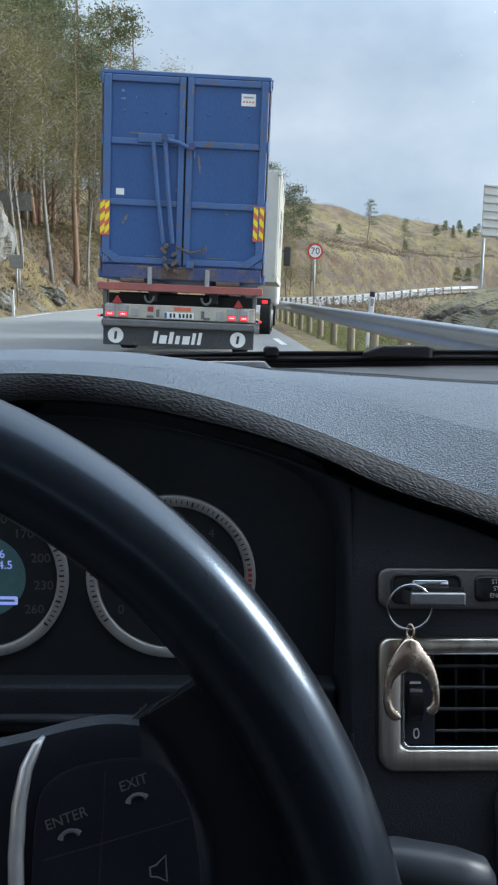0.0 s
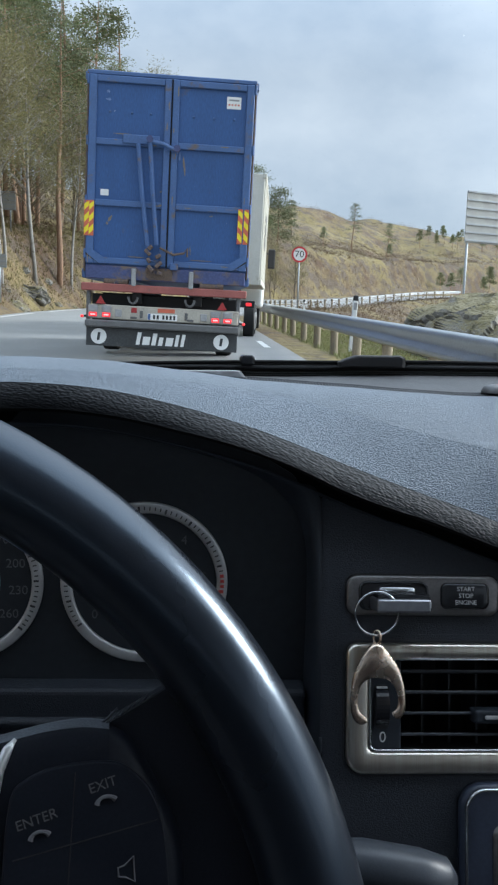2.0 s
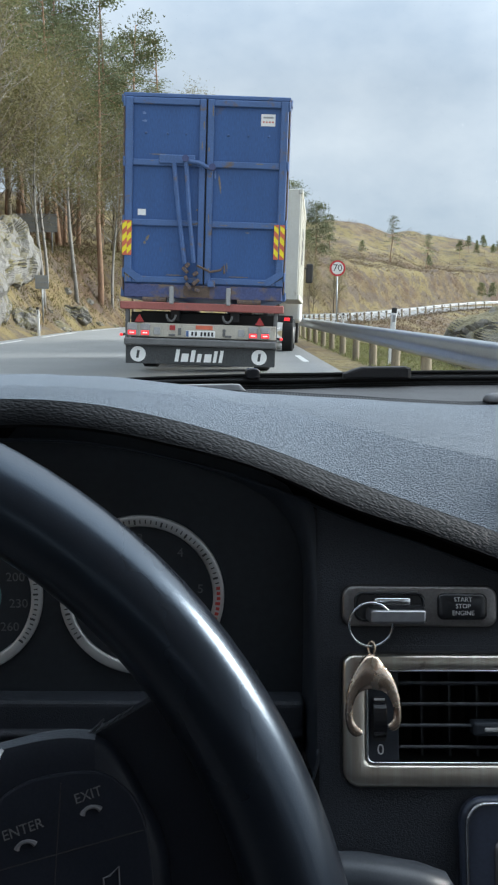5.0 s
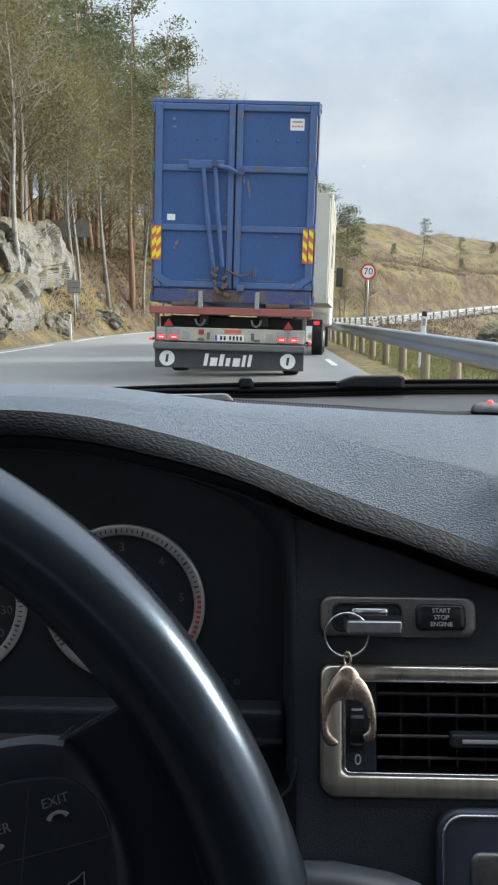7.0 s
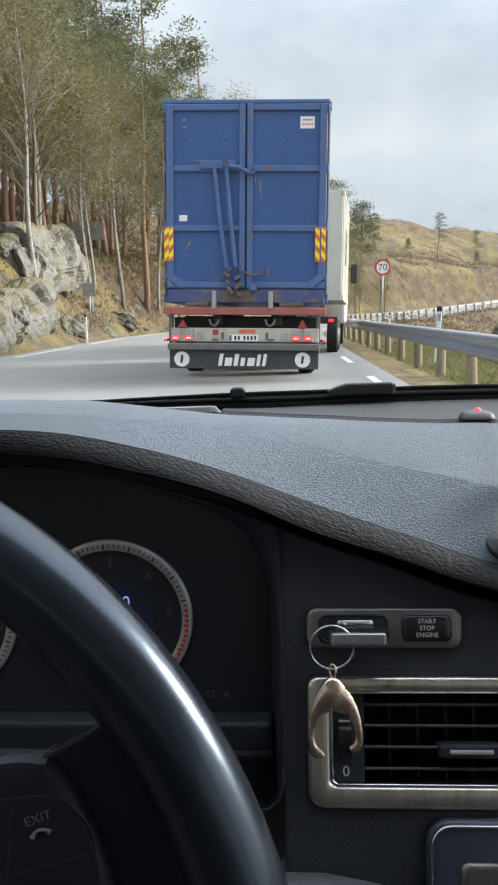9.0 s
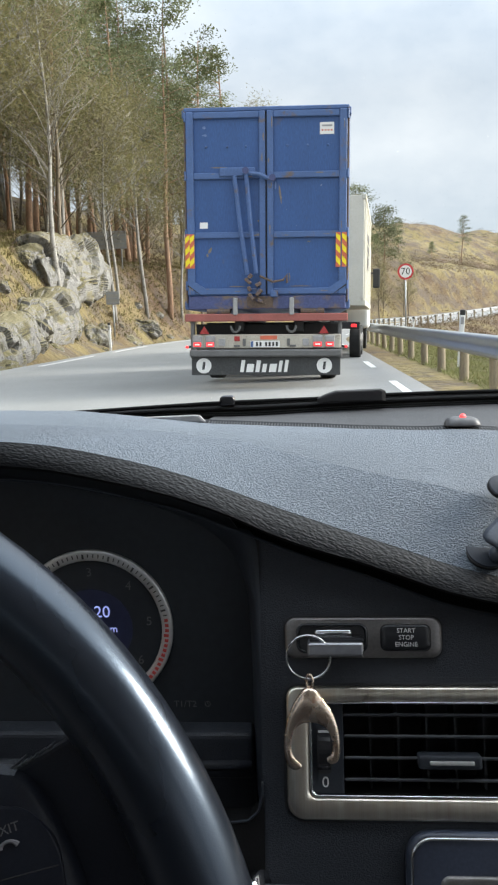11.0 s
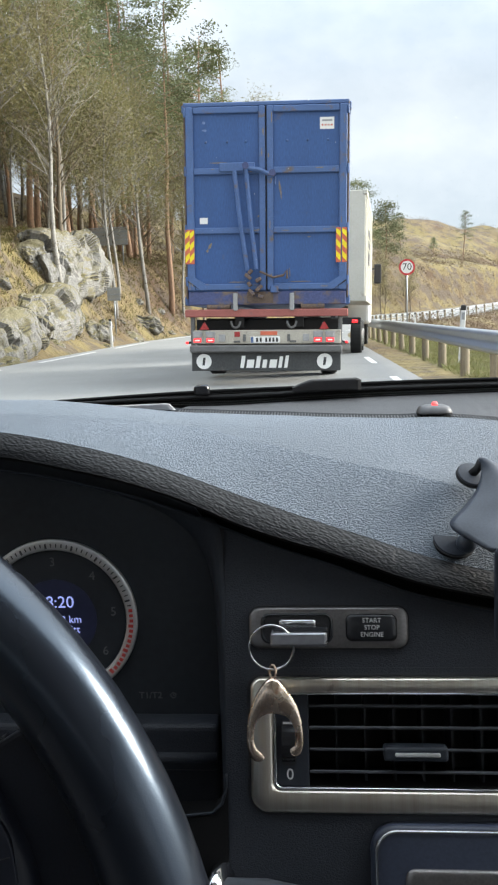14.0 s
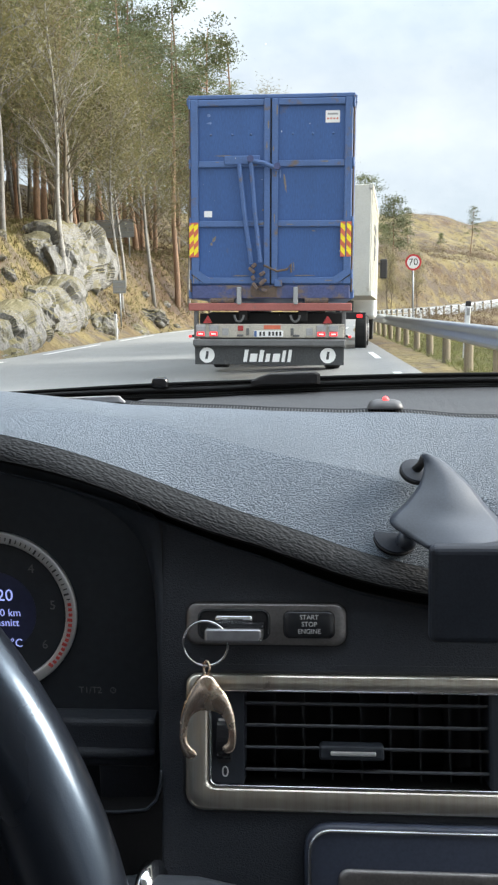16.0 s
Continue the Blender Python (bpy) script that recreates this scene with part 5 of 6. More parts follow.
for x, z in ((-0.1055, 0.9140), (-0.0710, 0.9290)):
    p = wheel_uv(x, z, 0.0040)
    a = [radians(16 + d) for d in range(20, 161, 20)]
    part("phone_symbol", tube([p + Vector((0.0055 * math.cos(q), 0.0045 * math.sin(q) - 0.002, 0)) for q in a], [0.0016, 0.0013, 0.0010, 0.0010, 0.0010, 0.0010, 0.0013, 0.0016], 6), "symbol", keys)
p = wheel_uv(-0.0600, 0.8940, 0.0040)
part("speaker_symbol", tube([p + Vector((dx, dy, 0)) for dx, dy in ((-0.005, -0.0025), (-0.0055, 0.002), (-0.002, 0.003), (0.0028, 0.0075), (0.0035, -0.0055), (-0.0012, -0.0030), (-0.005, -0.0025))], 0.0005, 5), "symbol", keys)
p = wheel_uv(-0.1015, 0.8700, 0.0018)
part("skip_symbol", slab([(p.x - 0.004, p.y - 0.0035), (p.x + 0.003, p.y), (p.x - 0.004, p.y + 0.0035)], 0.003, 0.0042), "symbol", keys)

stalk = thing("column_stalk", "black column stalk with rounded blue-grey end", "stalk")
part("lever", tube([(0.020, 0.520, 0.820), (0.060, 0.508, 0.832), (0.095, 0.500, 0.8345), (0.130, 0.495, 0.8310), (0.148, 0.494, 0.8270), (0.156, 0.494, 0.8245)], [0.012, 0.014, 0.0165, 0.0165, 0.0145, 0.006], 18), "stalk_grey", stalk, smooth=True)
part("stalk_ring", tube([(0.064, 0.5065, 0.8380), (0.071, 0.505, 0.8392)], [0.0185, 0.0185], 18), "chrome", stalk, smooth=True)

column = thing("steering_column", "scuffed dark grey steering column shroud", "steering column")
part("shroud", tube([(-0.165, 0.44, 0.800), (-0.165, 0.50, 0.806), (-0.165, 0.56, 0.812), (-0.165, 0.61, 0.815)], [0.060, 0.068, 0.070, 0.070], 28), "plastic_lower", column, smooth=True)

# ---- phone holder ----
holder = thing("phone_holder", "dark grey plastic phone holder on suction feet", "phone holder", m=Matrix.Translation((-0.003, 0, 0.0035)))
left_edge = spline([(0.2532, 0.603, 1.1055), (0.2563, 0.600, 1.0972), (0.2516, 0.592, 1.0842), (0.2405, 0.583, 1.0727), (0.2295, 0.574, 1.0634), (0.2408, 0.562, 1.0565), (0.2520, 0.550, 1.0518)], 25)
right_edge = spline([(0.2551, 0.603, 1.1055), (0.2671, 0.600, 1.0985), (0.2824, 0.592, 1.0847), (0.2921, 0.583, 1.0728), (0.3000, 0.574, 1.0640), (0.3025, 0.562, 1.0584), (0.3041, 0.550, 1.0517)], 25)
rows = [[l_.lerp(r_, t) + Vector((0, -0.008, 0.003)) * math.sin(math.pi * t) * smooth(0, 12, k) for t in [j / 12 for j in range(13)]] for k, (l_, r_) in enumerate(zip(left_edge, right_edge))]
sh = part("arm_shell", loft(rows), "holder", holder, "curved smooth grey arm", smooth=True)
sol = sh.modifiers.new("thickness", "SOLIDIFY")
sol.thickness, sol.offset = 0.003, -1
part("suction_foot", slab([(0.0148 * math.cos(a), 0.0148 * math.sin(a)) for a in [2 * math.pi * k / 32 for k in range(32)]], 0.0, 0.0016, 0.0007), "pad_black", holder, "black suction foot", m=Matrix.Translation((0.2330, 0.583, 1.0520)) @ Euler((radians(38), radians(12), 0)).to_matrix().to_4x4(), smooth=True)
kb = bmesh.new()
bmesh.ops.create_uvsphere(kb, u_segments=16, v_segments=10, radius=0.0072)
part("foot_seal", disc(0, 0, 0.0156, -0.0015, 0.0006, 32, 0.0006), "rubber", holder, "black rubber seal", m=Matrix.Translation((0.2330, 0.583, 1.0520)) @ Euler((radians(38), radians(12), 0)).to_matrix().to_4x4(), smooth=True)
part("ball_joint", kb, "holder", holder, m=Matrix.Translation((0.2410, 0.577, 1.0510)), smooth=True)
part("suction_foot", disc(0, 0, 0.0110, 0.0005, 0.0018, 24, 0.0006), "pad_black", holder, m=Matrix.Translation((0.2500, 0.606, 1.0930)) @ Euler((radians(35), radians(12), 0)).to_matrix().to_4x4(), smooth=True)
part("foot_seal", disc(0, 0, 0.0116, -0.002, 0.001, 24, 0.0005), "rubber", holder, m=Matrix.Translation((0.2500, 0.606, 1.0930)) @ Euler((radians(35), radians(12), 0)).to_matrix().to_4x4(), smooth=True)
part("neck", tube([(0.2500, 0.606, 1.094), (0.2535, 0.603, 1.099), (0.2545, 0.601, 1.104)], [0.0035, 0.003, 0.0025], 8), "rubber", holder, smooth=True)
part("cradle", box(0.2490, 0.3300, 0.518, 0.530, 1.0000, 1.0625, 0.005, 4), "pad_black", holder, "black rectangular phone cradle")
part("cradle_stem", box(0.262, 0.300, 0.530, 0.556, 1.035, 1.058, 0.004, 2), "plastic", holder)


# ---- the lorry's trailer with a blue roll-off container ----
TM = Matrix.Translation((-0.619, 13.0, GZ + 0.209)) @ Matrix.Rotation(radians(1.43), 4, "Y")
CZ = 1.043                        # height of the red cross beam's middle


def container(name, label, m, w, length, z0, z1, paint, frame_paint):
    """A tall steel container, its rear doors at y = 0."""
    c = thing(name, label, "container", m=m)
    h = w / 2
    part("body", box(-h, h, 0.04, length, z0, z1, 0.01, 1), paint, c)
    n = int(length / 0.75)
    for side in (-1, 1):
        for k in range(n + 1):
            y = 0.12 + k * (length - 0.2) / n
            part("side_rib", box(side * h - 0.035, side * h + 0.035, y - 0.04, y + 0.04, z0 + 0.05, z1 - 0.03, 0.01, 1), frame_paint, c)
        part("top_rail", box(side * h - 0.05, side * h + 0.05, 0.0, length, z1 - 0.10, z1 + 0.01, 0.012, 1), frame_paint, c)
        part("bottom_rail", box(side * h - 0.05, side * h + 0.05, 0.05, length, z0, z0 + 0.14, 0.012, 1), frame_paint, c)
    return c


W2 = 1.215
Z0, Z1 = 1.17, 4.105
blue_box = container("roll_off_container", "tall dented blue steel roll-off container with closed rear doors", TM, 2.43, 6.2, Z0, Z1, "blue", "blue_frame")


def rear(name, x0, x1, z0, z1, y0, y1, material, bevel=0.008, parent=None, label="", m=None):
    return part(name, box(x0, x1, -y1, -y0, z0, z1, bevel, 1), material, parent or blue_box, label, m)


# doors: sheet, then frame bars
for sx, (xa, xb) in ((-1, (-1.205, -0.012)), (1, (0.012, 1.205))):
    d = rear("door", xa, xb, Z0 + 0.20, Z1 - 0.02, -0.04, 0.0, "blue", 0.004, label="blue sheet steel door, scratched")
    inn, out = (xb, xa) if sx < 0 else (xa, xb)
    bars = [("stile", min(out, out - sx * 0.115), max(out, out - sx * 0.115), Z0 + 0.22, Z1 - 0.03), ("stile", min(inn, inn + sx * 0.095), max(inn, inn + sx * 0.095), Z0 + 0.22, Z1 - 0.03)]
    xi0, xi1 = (xa + 0.115, xb - 0.095) if sx < 0 else (xa + 0.095, xb - 0.115)
    for zc in (Z1 - 0.08, Z1 - 0.955, Z1 - 1.825, Z0 + 0.27):
        bars.append(("rail", xi0, xi1, zc - 0.046, zc + 0.046))
    for nm, x0, x1, z0, z1 in bars:
        rear(nm, x0, x1, z0, z1, 0.0, 0.045 if nm == "stile" else 0.041, "blue_frame", 0.010, d)
    # slanted corner brace
    cb = slab([(out, Z0 + 0.46), (out - sx * 0.04, Z0 + 0.46), (out - sx * 0.27, Z0 + 0.315), (out - sx * 0.27, Z0 + 0.225), (out - sx * 0.20, Z0 + 0.225), (out, Z0 + 0.38)], 0, 0.05)
    part("corner_brace", cb, "blue_frame", d, m=Matrix.Rotation(radians(90), 4, "X"))
    gap = slab([(out, Z0 + 0.375), (out, Z0 + 0.345), (out - sx * 0.225, Z0 + 0.205), (out - sx * 0.195, Z0 + 0.225)], 0, 0.046)
    part("corner_gap", gap, "chassis", d, m=Matrix.Rotation(radians(90), 4, "X"))
    # hinges
    for zc in (Z1 - 0.10, Z1 - 0.95, Z1 - 1.80, Z0 + 0.36):
        rear("hinge", min(out, out + sx * 0.03), max(out, out + sx * 0.03), zc - 0.07, zc + 0.07, -0.01, 0.055, "blue_frame", 0.01, d)
rear("corner_post", -1.235, -1.212, Z0 + 0.1, Z1, -0.12, 0.02, "rust", 0.006)
rear("corner_post", 1.212, 1.235, Z0 + 0.1, Z1, -0.12, 0.02, "rust", 0.006)
rear("header", -1.235, 1.235, Z1 - 0.025, Z1 + 0.035, -0.06, 0.02, "blue_frame", 0.01)
rear("door_gap", -0.012, 0.012, Z0 + 0.22, Z1 - 0.03, -0.03, 0.0, "chassis", 0)
rear("rear_sill", -1.20, 1.20, Z0 + 0.0, Z0 + 0.20, -0.06, 0.035, "sill", 0.012, label="worn sill with bare rusty steel")
rear("rust_patch", -0.30, 0.10, Z0 + 0.02, Z0 + 0.19, 0.035, 0.045, "rust", 0.004)
# bolts on the upper sheets
for x in (-0.90, -0.58, -0.30, 0.32, 0.62, 0.92):
    bb = bmesh.new()
    bmesh.ops.create_uvsphere(bb, u_segments=8, v_segments=6, radius=0.017, matrix=Matrix.Translation((x, -0.006, Z1 - 0.53)))
    part("bolt", bb, "blue_frame", blue_box)
# latch gear on the left door
latch = rear("latch_plate", -0.70, -0.16, Z1 - 0.97, Z1 - 0.84, 0.046, 0.07, "blue_frame", 0.012, label="blue latch gear with two long levers")
for (xa, za), (xb, zb), r in (((-0.47, Z1 - 0.97), (-0.285, Z1 - 2.42), 0.034), ((-0.295, Z1 - 0.93), (-0.150, Z1 - 2.40), 0.034)):
    part("lever", tube([(xa, -0.10, za), (lerp(xa, xb, 0.5) - 0.01, -0.11, lerp(za, zb, 0.5)), (xb, -0.10, zb)], r, 6), "blue_frame", latch)
part("crank_arm", tube([(-0.34, -0.10, Z1 - 0.92), (-0.10, -0.11, Z1 - 0.955), (0.06, -0.11, Z1 - 1.03), (0.12, -0.10, Z1 - 1.02)], 0.032, 8), "blue_frame", latch)
for x, z in ((-0.30, Z1 - 0.90), (0.10, Z1 - 1.01)):
    part("pivot", disc(0, 0, 0.05, 0, 0.05, 12), "sill", latch, m=Matrix.Translation((x, -0.10, z)) @ Matrix.Rotation(radians(90), 4, "X"))
random.seed(4)
for k in range(7):
    x, z = -0.25 + random.uniform(-0.05, 0.18), Z1 - 2.45 - 0.06 * k
    part("lock_piece", box(-random.uniform(0.03, 0.07), random.uniform(0.03, 0.07), -0.05, 0.05, -0.025, 0.028, 0.01, 1), "rust", latch, "rusty lock hardware", m=Matrix.Translation((x, -0.10, z)) @ Matrix.Rotation(radians(random.uniform(-70, 70)), 4, "Y"))
part("hook_rod", tube([(-0.10, -0.08, Z1 - 2.44), (0.10, -0.09, Z1 - 2.53), (0.26, -0.08, Z1 - 2.50), (0.31, -0.08, Z1 - 2.42), (0.315, -0.08, Z1 - 2.55)], 0.018, 6), "rust", latch)
part("lower_latch", box(0.06, 0.18, -0.11, -0.03, Z0 + 0.18, Z0 + 0.28, 0.01, 1), "blue_frame", latch)
# scrapes and bare patches
random.seed(9)
for x, z, w, h, a in ((0.21, Z1 - 1.22, 0.035, 0.34, 8), (-0.86, Z1 - 2.05, 0.05, 0.13, -25), (-0.90, Z1 - 2.12, 0.04, 0.06, 10), (0.64, Z1 - 1.93, 0.07, 0.02, 0), (-0.10, Z1 - 1.62, 0.10, 0.035, 3), (-0.72, Z1 - 0.83, 0.30, 0.02, 0), (0.35, Z1 - 2.45, 0.02, 0.16, 4), (-0.45, Z0 + 0.345, 0.35, 0.018, 0), (0.5, Z0 + 0.345, 0.4, 0.015, 0)):
    pts = [(w * 0.5 * math.cos(q) * random.uniform(0.6, 1), h * 0.5 * math.sin(q) * random.uniform(0.6, 1)) for q in [2 * math.pi * k / 14 for k in range(14)]]
    part("scrape", slab(pts, 0.0, 0.003), "bare_patch", blue_box, "rusty scrape in the paint", m=Matrix.Translation((x, -0.001, z)) @ Matrix.Rotation(radians(90), 4, "X") @ Matrix.Rotation(radians(a), 4, "Z"))
for k in range(22):
    up = k % 2
    x = random.choice((-1.15, -0.06, 0.06, 1.15)) + random.uniform(-0.03, 0.03) if up else random.uniform(-1.0, 1.0)
    z = random.uniform(Z0 + 0.3, Z1 - 0.1) if up else random.choice((Z1 - 0.955, Z1 - 1.825, Z0 + 0.27)) + random.uniform(-0.03, 0.03)
    w, h = (random.uniform(0.012, 0.03), random.uniform(0.06, 0.22)) if up else (random.uniform(0.05, 0.2), random.uniform(0.01, 0.025))
    pts = [(w * 0.5 * math.cos(q) * random.uniform(0.5, 1), h * 0.5 * math.sin(q) * random.uniform(0.5, 1)) for q in [2 * math.pi * j / 12 for j in range(12)]]
    part("scrape", slab(pts, 0.0, 0.003), "bare_patch", blue_box, "rusty scrape in the paint", m=Matrix.Translation((x, -0.0445 if up else -0.0405, z)) @ Matrix.Rotation(radians(90), 4, "X"))
for x, z, w, h in ((-0.93, Z1 - 0.25, 0.07, 0.05), (-0.92, Z1 - 0.36, 0.10, 0.04), (0.14, Z1 - 1.10, 0.03, 0.16)):
    pts = [(w * 0.5 * math.cos(q) * random.uniform(0.6, 1), h * 0.5 * math.sin(q) * random.uniform(0.6, 1)) for q in [2 * math.pi * j / 12 for j in range(12)]]
    part("scuff", slab(pts, 0.0, 0.003), "scuff", blue_box, "pale scuff in the blue paint", m=Matrix.Translation((x, -0.001, z)) @ Matrix.Rotation(radians(90), 4, "X"))
# stickers
rear("white_sticker", 0.80, 1.01, Z1 - 0.38, Z1 - 0.21, 0.001, 0.006, "white", 0.001, label="white label with unreadable print")
for k in range(4):
    rear("print_mark", 0.825 + 0.045 * k, 0.85 + 0.045 * k, Z1 - 0.335, Z1 - 0.31, 0.006, 0.008, "red_sticker", 0)
rear("print_mark", 0.83, 0.98, Z1 - 0.27, Z1 - 0.245, 0.006, 0.008, "lamp_grey", 0)
rear("white_sticker", -1.01, -0.89, Z1 - 1.72, Z1 - 1.63, 0.001, 0.006, "white", 0.001)
for x0 in (-1.235, -1.165, 1.045, 1.135):
    st = rear("warning_strip", x0, x0 + 0.072, Z0 + 0.62, Z0 + 1.13, 0.046, 0.054, "red_sticker", 0.001, label="yellow and red hazard striping")
    for k in range(3):
        z = Z0 + 0.60 + 0.175 * k
        xl, xr = (x0 + 0.003, x0 + 0.069) if x0 < 0 else (x0 + 0.069, x0 + 0.003)
        part("stripe", slab([(xl, z + 0.035), (xr, z + 0.105), (xr, z + 0.195 if k < 2 else z + 0.17), (xl, z + 0.125)], 0.0545, 0.0565), "yellow", st, m=Matrix.Rotation(radians(90), 4, "X"))

# trailer chassis
trailer = thing("trailer", "dirty lorry trailer with red beam and lit tail lamps", "trailer", m=TM)


def tr(name, x0, x1, y0, y1, z0, z1, material, bevel=0.006, parent=None, label=""):
    return part(name, box(x0, x1, y0, y1, z0, z1, bevel, 1), material, parent or trailer, label)


for x in (-0.50, 0.42):
    tr("main_rail", x, x + 0.14, 0.1, 6.4, 0.83, 1.11, "chassis")
tr("cross_beam", -1.255, 1.235, -0.06, 0.10, CZ - 0.055, CZ + 0.06, "red_bar", 0.012, label="faded red cross beam")
for x in (-0.475, 0.385):
    tr("stop_post", x - 0.035, x + 0.035, -0.10, 0.0, CZ + 0.04, CZ + 0.30, "lamp_grey", 0.012)
for x0, x1 in ((-0.92, -0.56), (0.52, 0.88)):
    part("roller", tube([(x0, 0.02, CZ + 0.10), (x1, 0.02, CZ + 0.10)], 0.062, 14), "rust", trailer)
tr("cross_member", -1.0, 1.0, 0.55, 0.70, 0.70, 0.97, "chassis")
tr("inner_bulkhead", -1.13, 1.13, 0.30, 0.36, 0.42, 0.95, "chassis")
for x in (-0.48, 0.38):
    part("chain_loop", tube([(x + 0.07 * math.cos(a), -0.02, CZ - 0.12 + 0.10 * math.sin(a)) for a in [math.pi * (1 + k / 10) for k in range(11)]], 0.018, 6), "bumper", trailer)
panel = tr("lamp_panel", -1.14, 1.13, -0.02, 0.03, CZ - 0.47, CZ - 0.255, "alu", 0.01, label="dirty light metal lamp panel")
for x in (-1.07, -0.87, 0.78, 0.965):
    lm = tr("tail_lamp", x - 0.075, x + 0.075, -0.055, -0.02, CZ - 0.455, CZ - 0.275, "lamp_grey", 0.008, panel, "tail lamp cluster, lower half lit red")
    tr("lit_lens", x - 0.060, x + 0.060, -0.066, -0.054, CZ - 0.440, CZ - 0.375, "tail", 0.006, lm, "lit red lens")
    tr("lamp_core", x - 0.036, x + 0.036, -0.069, -0.065, CZ - 0.419, CZ - 0.398, "tail_hot", 0.002, lm, "bright core of the lit lamp")
    tr("clear_lens", x - 0.055, x + 0.055, -0.064, -0.054, CZ - 0.365, CZ - 0.29, "lamp_grey", 0.006, lm)
for x in (-0.96, 0.875):
    part("reflector_triangle", slab([(x - 0.075, CZ - 0.245), (x + 0.075, CZ - 0.245), (x, CZ - 0.125)], 0.03, 0.05), "tail_dull", trailer, "red triangular reflector", m=Matrix.Rotation(radians(90), 4, "X"))
for x, w, h, material in ((-0.69, 0.10, 0.11, "lamp_grey"), (0.60, 0.10, 0.11, "lamp_grey"), (-0.455, 0.085, 0.075, "tail_dull"), (-0.345, 0.045, 0.11, "bumper"), (0.335, 0.045, 0.11, "bumper"), (-0.46, 0.10, 0.03, "bumper"), (0.40, 0.10, 0.03, "bumper")):
    tr("fitting", x - w / 2, x + w / 2, -0.045, -0.02, CZ - 0.375 - h / 2 + (0.055 if material == "tail_dull" else (-0.055 if h == 0.03 else 0)), CZ - 0.375 + h / 2 + (0.055 if material == "tail_dull" else (-0.055 if h == 0.03 else 0)), material, 0.004, panel)
tr("maker_plate", -0.10, 0.16, -0.026, -0.018, CZ - 0.335, CZ - 0.275, "red_sticker", 0.002, panel)
tr("number_plate", -0.25, 0.20, -0.045, -0.02, CZ - 0.452, CZ - 0.355, "white", 0.003, panel, "number plate with plain dark bars")
tr("plate_band", -0.245, -0.205, -0.048, -0.044, CZ - 0.447, CZ - 0.360, "blue_frame", 0.001, panel)
for k in range(6):
    x = -0.165 + 0.055 * k + (0.03 if k > 1 else 0)
    tr("plate_bar", x, x + 0.032, -0.048, -0.044, CZ - 0.435, CZ - 0.372, "sign_black", 0.001, panel)
tr("bumper_bar", -1.19, 1.15, -0.08, 0.04, CZ - 0.595, CZ - 0.485, "bumper", 0.02, label="grey underrun bar")
flap = tr("mud_flap", -1.17, 1.13, 0.0, 0.02, CZ - 0.88, CZ - 0.60, "flap", 0.006, label="dark mud flap with white lettering bars and round badges")
for x in (-0.98, 0.885):
    dk = part("round_badge", disc(0, 0, 0.118, 0, 0.006, 28), "white", flap, m=Matrix.Translation((x, -0.001, CZ - 0.735)) @ Matrix.Rotation(radians(90), 4, "X"))
    part("badge_bar", slab([(-0.028, -0.06), (0.012, -0.06), (0.028, 0.06), (-0.012, 0.06)], 0.006, 0.009), "flap", dk)
for x, w, h in ((-0.400, 0.045, 0.17), (-0.325, 0.085, 0.115), (-0.215, 0.050, 0.165), (-0.135, 0.050, 0.115), (-0.050, 0.085, 0.115), (0.060, 0.040, 0.16), (0.130, 0.040, 0.17)):
    x, w, h = (x + 0.12) * 1.28 - 0.06, w * 1.28, h * 1.1
    part("letter_bar", slab([(x, 0), (x + w, 0), (x + w + h * 0.16, h), (x + h * 0.16, h)], 0, 0.006), "white", flap, m=Matrix.Translation((0, -0.001, CZ - 0.835)) @ Matrix.Rotation(radians(90), 4, "X"))
for x in (-1.235, 1.215):
    mk = tr("side_marker", x - 0.022, x + 0.022, -0.06, 0.0, CZ - 0.465, CZ - 0.425, "tail", 0.012, label="small red marker lamp on a rubber arm")
    part("marker_arm", tube([(x, 0.0, CZ - 0.45), (x * 0.92, 0.04, CZ - 0.43)], 0.018, 6), "tyre", trailer)
for x in (-1.15, 1.12):
    tr("side_post", x - 0.03, x + 0.03, 0.0, 0.12, CZ - 0.62, CZ - 0.05, "bumper", 0.008)


def road_wheel(parent, x, y, r=0.44, w=0.28):
    ty = part("wheel", tube([(x - w / 2, y, r), (x - w / 2 + 0.03, y, r), (x + w / 2 - 0.03, y, r), (x + w / 2, y, r)], [r * 0.93, r, r, r * 0.93], 32), "tyre", parent, "black lorry tyre")
    s = 1 if x > 0 else -1
    part("rim", tube([(x + s * (w / 2 - 0.01), y, r), (x + s * (w / 2 + 0.012), y, r)], [r * 0.56, r * 0.50], 24), "lamp_grey", ty, "grey steel rim")


for y in (2.0, 3.35):
    for x in (-0.98, 0.98):
        road_wheel(trailer, x, y)
        part("mudguard", tube([(x - 0.15, y + 0.52 * math.cos(a), 0.44 + 0.52 * math.sin(a)) for a in [math.pi * k / 10 for k in range(11)]], 0.03, 6), "chassis", trailer)

# the lorry in front, turning right
LM = Matrix.Translation((0.101, 21.2, GZ + 0.25)) @ Matrix.Rotation(radians(-5), 4, "Z") @ Matrix.Rotation(radians(1.5), 4, "Y")
lorry = thing("lorry", "white lorry cab and chassis in front of the trailer", "lorry", m=LM)
cream = container("cream_container", "tall cream-white steel container on the lorry", LM, 2.45, 6.2, 1.35, 4.0, "box_white", "box_white")
for k, (z, w) in enumerate(((3.2, 1.6), (2.9, 1.6), (2.62, 1.2), (2.45, 0.9))):
    part("side_print", box(1.258, 1.266, 2.2, 2.2 + w, z - 0.09, z + 0.09), "bumper", cream)
